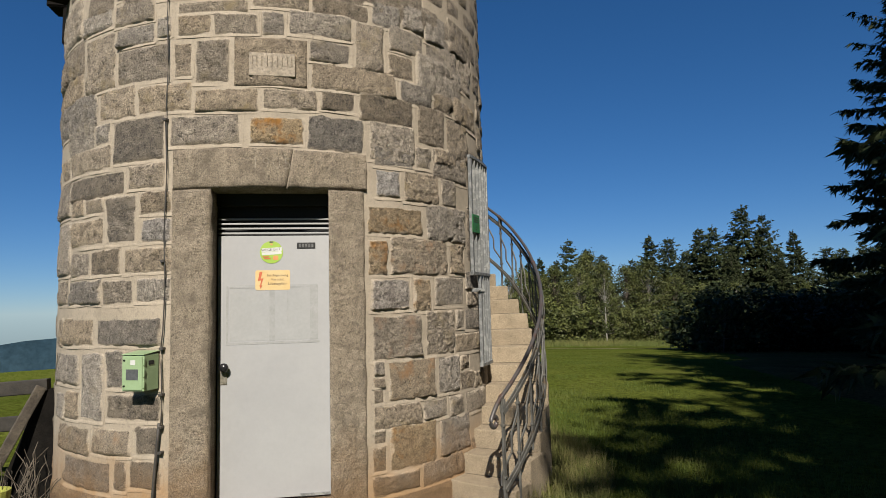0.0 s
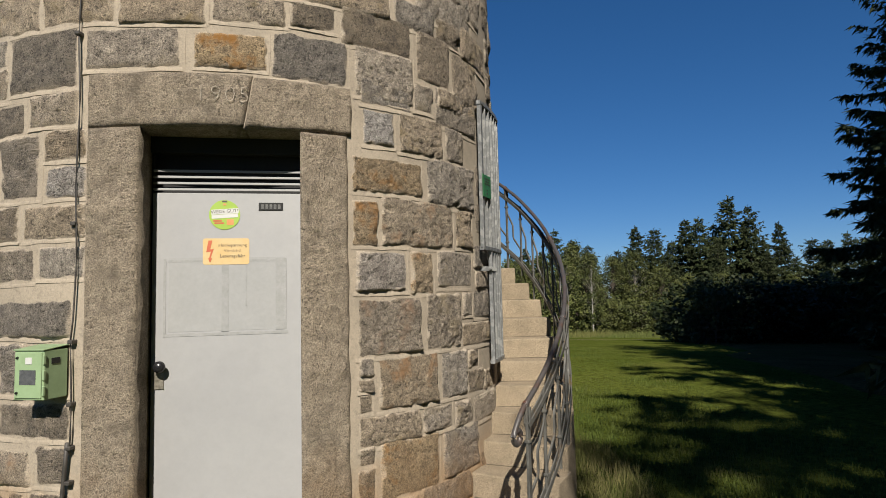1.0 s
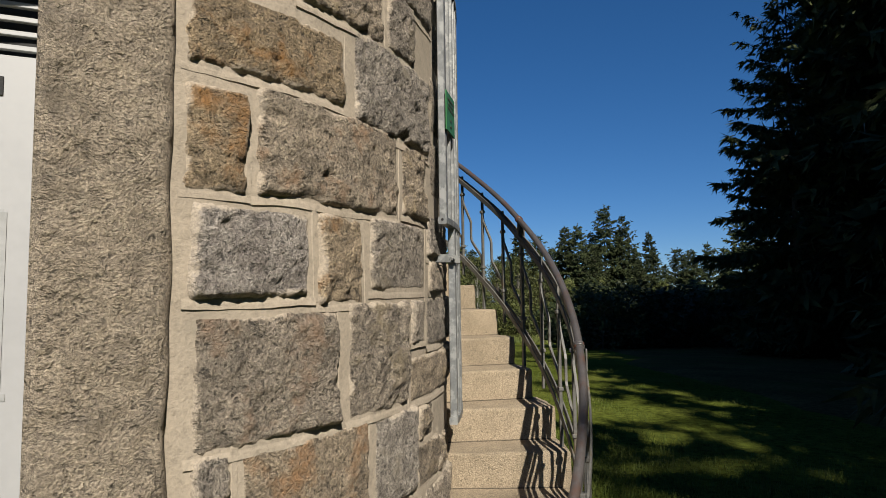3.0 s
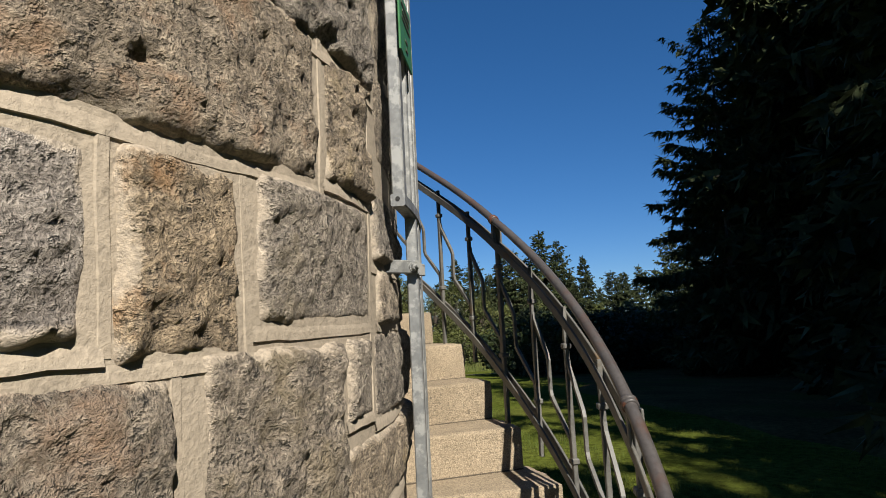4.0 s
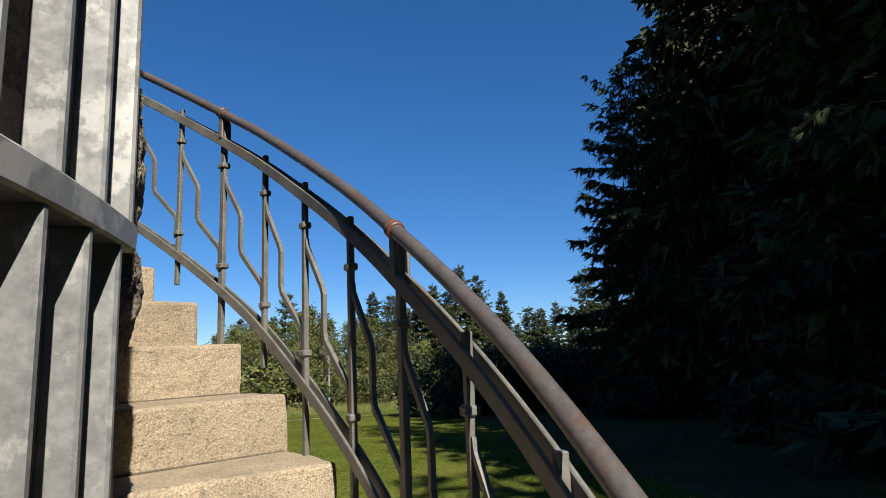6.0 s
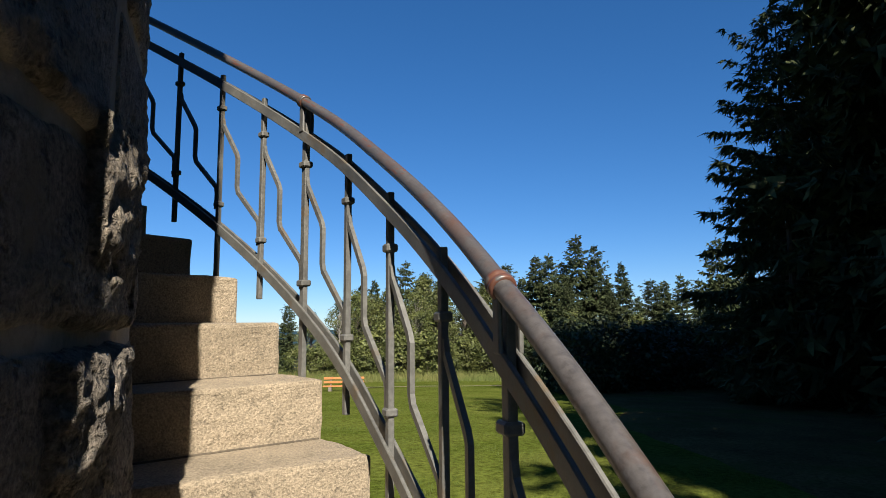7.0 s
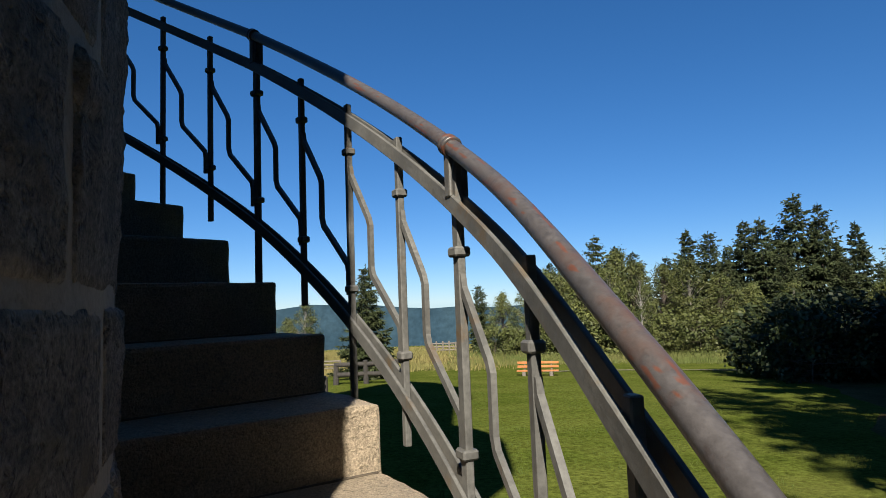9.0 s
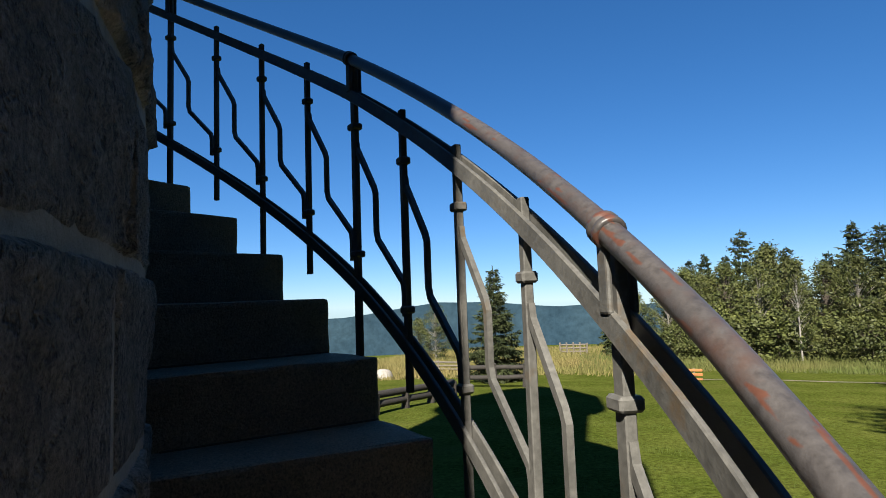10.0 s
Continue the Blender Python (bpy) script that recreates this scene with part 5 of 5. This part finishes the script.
def lawn_place(rng):
    while True:
        r = 3.0 + 21.0 * rng.random() ** 1.25
        a = radians(rng.uniform(-75, 110))
        x, y = CX + r * math.cos(a), CY + r * math.sin(a)
        if math.hypot(x - CX, y - CY) > 2.9 and (x < shade_edge(y) or rng.random() < 0.12):
            return x, y, 1.0 + 0.9 * (noise.noise(Vector((x * 0.9, y * 0.9, 3))) > 0.25)


blades("lawn_grass", 160000, lawn_place, 0.042, 0.005, GRASS, "short green lawn grass with dry tufts", 41)


def edge_place(rng):
    b, d = rng.uniform(8, 50), rng.uniform(40, 56)
    x, y, z = spot(b, d)
    return x, y, 0.4 + 0.9 * max(0.0, (d - 38) / 16) * (0.8 + 0.5 * noise.noise(Vector((x * 0.3, y * 0.3, 0))))


TALL = mat("tall_meadow_grass", (0.0576, 0.0806, 0.0173), (0.109, 0.104, 0.0346), 0.2, 0.8, 0.0, fine=3.0, fine_mix=0.35, spec=0.2)
blades("meadow_grass", 26000, edge_place, 0.55, 0.02, TALL, "tall yellowish meadow grass along the forest edge", 42)


def field_place(rng):
    while True:
        b, d = rng.uniform(-24, 17), 33 + 60 * rng.random() ** 1.3
        x, y, z = spot(b, d)
        if rng.random() < 1.0 - smooth01((b - 3.0 + 4.0 * noise.noise(Vector((x * 0.15, y * 0.15, 0)))) / 12.0) and d > 37.0 + 3.0 * noise.noise(Vector((x * 0.2, y * 0.2, 5.0))):
            break
    return x, y, 0.5 + 0.5 * min(1.0, (d - 34) / 12)


HAY = mat("ripe_meadow_grass", (0.161, 0.132, 0.049), (0.115, 0.109, 0.0346), 0.15, 0.85, 0.0, fine=3.0, fine_mix=0.3, spec=0.2)
blades("hay_grass", 45000, field_place, 0.5, 0.03, HAY, "ripe straw coloured grass of the open field", 44)


def foot_place(rng):
    a = radians(rng.uniform(-62, 30))
    r = rng.uniform(2.72, 3.3)
    x, y = CX + r * math.cos(a), CY + r * math.sin(a)
    return x, y, rng.uniform(0.6, 1.8)


DRY = mat("dry_grass", (0.138, 0.121, 0.0518), (0.0806, 0.0922, 0.023), 3.0, 0.8, 0.0, fine=20.0, fine_mix=0.35, spec=0.2)
blades("tussock_grass", 5000, foot_place, 0.11, 0.004, DRY, "dry unmown grass round the foot of the stair", 43)

# worn footpath in front of the forest edge
SAND = mat("trodden_earth", (0.15, 0.121, 0.0749), (0.115, 0.104, 0.0518), 1.2, 0.95, 0.4, fine=9.0, fine_mix=0.35, c3=(0.0749, 0.0806, 0.0173), patch=(0.5, 0.62), patch_scale=0.9)
v, f = [], []
for i in range(41):
    u = i / 40
    x, y = 11.0 + 13.0 * u, 29.2 - 5.0 * u * u
    w = 0.35 + 0.16 * noise.noise(Vector((x * 0.6, 1.0, 0)))
    y += 0.5 * noise.noise(Vector((x * 0.25, 4.0, 0)))
    for s_ in (-1, 1):
        v.append((x, y + s_ * w, ground_z(x, y + s_ * w) + 0.03 * noise.noise(Vector((x * 0.4, (y + s_ * w) * 0.4, 0))) + 0.004))
for i in range(40):
    a = 2 * i
    f.append((a, a + 2, a + 3, a + 1))
tagged(link("footpath", v, f, SAND, smooth=True), "narrow trodden earth path across the meadow", "path", kind="structure")

# ---- bench, fences, boulder on the meadow ----
bench = thing("picnic_bench", "orange stained wooden bench with backrest on the meadow", "bench")
bx, by, bz = 10.1, 27.0, ground_z(10.1, 27.0) - 0.1
MBN = pose(bx, by, bz, 0, 0, -20) @ Matrix.Diagonal((1.0, 1.0, 0.8, 1.0))
for n_, dy, dz, dep, hh in (("seat_board", -0.34, 0.42, 0.17, 0.05), ("seat_board", -0.13, 0.42, 0.17, 0.05), ("back_board", 0.07, 0.62, 0.05, 0.13), ("back_board", 0.11, 0.84, 0.05, 0.13)):
    part(n_, boxes(((1.9, dep, hh), MBN @ pose(0, dy, dz)), bevel=0.008), BENCH_WOOD, bench)
for dx in (-0.62, 0.62):
    part("bench_foot", boxes(((0.16, 0.46, 0.40), MBN @ pose(dx, -0.2, 0.19)), bevel=0.02), WOOD_GREY, bench, "pale weathered support block")
    part("back_stay", boxes(((0.07, 0.06, 0.62), MBN @ pose(dx, 0.14, 0.62)), bevel=0.008), WOOD_GREY, bench)


def rail_fence(name, label, p0, p1, height, posts, rails, thick, material=WOOD_GREY):
    ob = thing(name, label, "fence")
    rng = random.Random(int(abs(p0[0] * 100)))
    a, b = Vector((p0[0], p0[1], 0)), Vector((p1[0], p1[1], 0))
    for i in range(posts):
        p = a + (b - a) * (i / max(1, posts - 1))
        gz = ground_z(p.x, p.y)
        h = height * rng.uniform(0.95, 1.15)
        bm = bmesh.new()
        bmesh.ops.create_cone(bm, cap_ends=True, segments=8, radius1=thick * 0.75, radius2=thick * 0.62, depth=h + 0.3, matrix=pose(p.x, p.y, gz + h / 2 - 0.15, rng.uniform(-4, 4), rng.uniform(-4, 4), 0))
        part("fence_post", bm, material, ob)
    for k in range(rails):
        z = height * (k + 1) / (rails + 0.25)
        path = [a + (b - a) * (i / 6) for i in range(-0, 7)]
        path = [Vector((p.x, p.y, ground_z(p.x, p.y) + z + rng.uniform(-0.015, 0.015))) for p in path]
        link("fence_rail", *sweep(path, disc(thick * 0.6, 7)), material, ob, smooth=True)
    return ob


FENCE_DARK = mat("dark_fence_board", (0.0173, 0.015, 0.0121), (0.0317, 0.0271, 0.0219), 9.0, 0.9, 0.5, fine=50.0)
# these two stand in the tower's shadow, which is put into their colour
rail_fence("log_fence", "low fence of thick old logs on the lawn, darkened for tower shade", (-1.9, 16.0), (0.7, 22.2), 0.62, 5, 2, 0.19, FENCE_DARK)
rail_fence("shaded_fence", "weathered fence beside the young spruce, darkened for tower shade", (0.9, 26.6), (3.5, 26.2), 0.95, 3, 2, 0.17, FENCE_DARK)
rail_fence("meadow_fence", "grey plank fence at the edge of the field", (-3.4, 40.0), (0.6, 37.0), 0.7, 3, 3, 0.09)
rail_fence("far_fence", "dark wooden fence far off in the meadow", (8.8, 63.0), (11.4, 62.5), 1.1, 5, 3, 0.14)
side = thing("side_fence", "dark weathered plank fence beside the tower", "fence")
for z_ in (0.80, 0.48):
    link("fence_plank", *sweep([Vector((-2.2 - 0.7 * i, -0.62 + 0.05 * i, z_ - 0.035 * i)) for i in range(9)], rect(0.07, 0.13, 0.008)), FENCE_DARK, side)
for x_ in (-2.75, -4.6, -6.4):
    part("fence_post", boxes(((0.1, 0.1, 1.5), pose(x_, -0.5, 0.28 + 0.05 * (x_ + 2.75))), bevel=0.01), WOOD_DARK, side)
tagged(link("leaning_plank", *sweep([Vector((-2.15, -0.87, 0.82)), Vector((-2.31, -0.98, 0.42)), Vector((-2.58, -1.16, -0.26))], rect(0.04, 0.085, 0.006)), WOOD_DARK), "weathered plank leaning beside the tower wall", "plank")
# added board whose black stands for the shadow between plank and wall
bm = bmesh.new()
sheet = [(-2.17, 0.76), (-2.08, 0.80), (-1.99, 0.70), (-1.95, -0.26), (-2.56, -0.26)]
lo = [bm.verts.new((x_, -0.84, z_)) for x_, z_ in sheet]
hi = [bm.verts.new((x_, -0.80, z_)) for x_, z_ in sheet]
bm.faces.new(lo)
bm.faces.new(hi[::-1])
for i in range(5):
    bm.faces.new((lo[i], hi[i], hi[(i + 1) % 5], lo[(i + 1) % 5]))
tagged(part("tarred_board", bm, DEEP_BLACK), "black board added for the deep shadow beside the tower", "board")
bm = bmesh.new()
bmesh.ops.create_icosphere(bm, subdivisions=3, radius=0.6)
for q in bm.verts:
    q.co += q.co.normalized() * 0.14 * noise.noise(q.co * 2.2)
    q.co.z *= 0.62
bould = part("boulder", bm, mat("pale_boulder", (0.288, 0.271, 0.242), (0.219, 0.202, 0.173), 3.0, 0.9, 0.5), None, smooth=True)
bould.location = (-4.2, 34.5, ground_z(-4.2, 34.5) + 0.15)
tagged(bould, "pale rounded boulder lying in the meadow", "boulder")

# dead twigs and a trough beside the tower
TWIG = mat("dead_twig", (0.0576, 0.0461, 0.0334), (0.104, 0.0864, 0.0662), 20.0, 0.9, 0.2)
rng = random.Random(77)
tv, tf = [], []
for i in range(55):
    p = Vector((-2.06 + rng.uniform(-0.22, 0.16), -1.35 + rng.uniform(-0.3, 0.25), -0.2))
    path = [p]
    d = Vector((rng.uniform(-0.5, 0.3), rng.uniform(-0.3, 0.3), 1.0)).normalized()
    for k in range(6):
        d = (d + Vector((rng.gauss(0, 0.22), rng.gauss(0, 0.22), rng.gauss(-0.03, 0.12)))).normalized()
        path.append(path[-1] + d * rng.uniform(0.04, 0.13))
    sv, sf = sweep(path, disc(rng.uniform(0.002, 0.0045), 4))
    o = len(tv)
    tv += sv
    tf += [tuple(o + q for q in f_) for f_ in sf]
tagged(link("dead_shrub", tv, tf, TWIG), "tangle of dry leafless twigs against the tower", "shrub", kind="stuff")
trough = thing("planter", "yellow green plastic planter among the twigs", "planter")
LIMEP = mat("yellow_green_plastic", (0.23, 0.242, 0.0461), (0.288, 0.288, 0.0691), 5.0, 0.5, 0.05)
bm = bmesh.new()
bmesh.ops.create_cone(bm, cap_ends=False, segments=20, radius1=0.09, radius2=0.12, depth=0.34, matrix=pose(-2.1, -1.68, -0.02))
bmesh.ops.solidify(bm, geom=bm.faces[:], thickness=0.012)
part("pot_wall", bm, LIMEP, trough)
bm = bmesh.new()
bmesh.ops.create_cone(bm, cap_ends=True, segments=20, radius1=0.1, radius2=0.1, depth=0.02, matrix=pose(-2.1, -1.68, 0.05))
part("pot_floor", bm, LIMEP, trough)
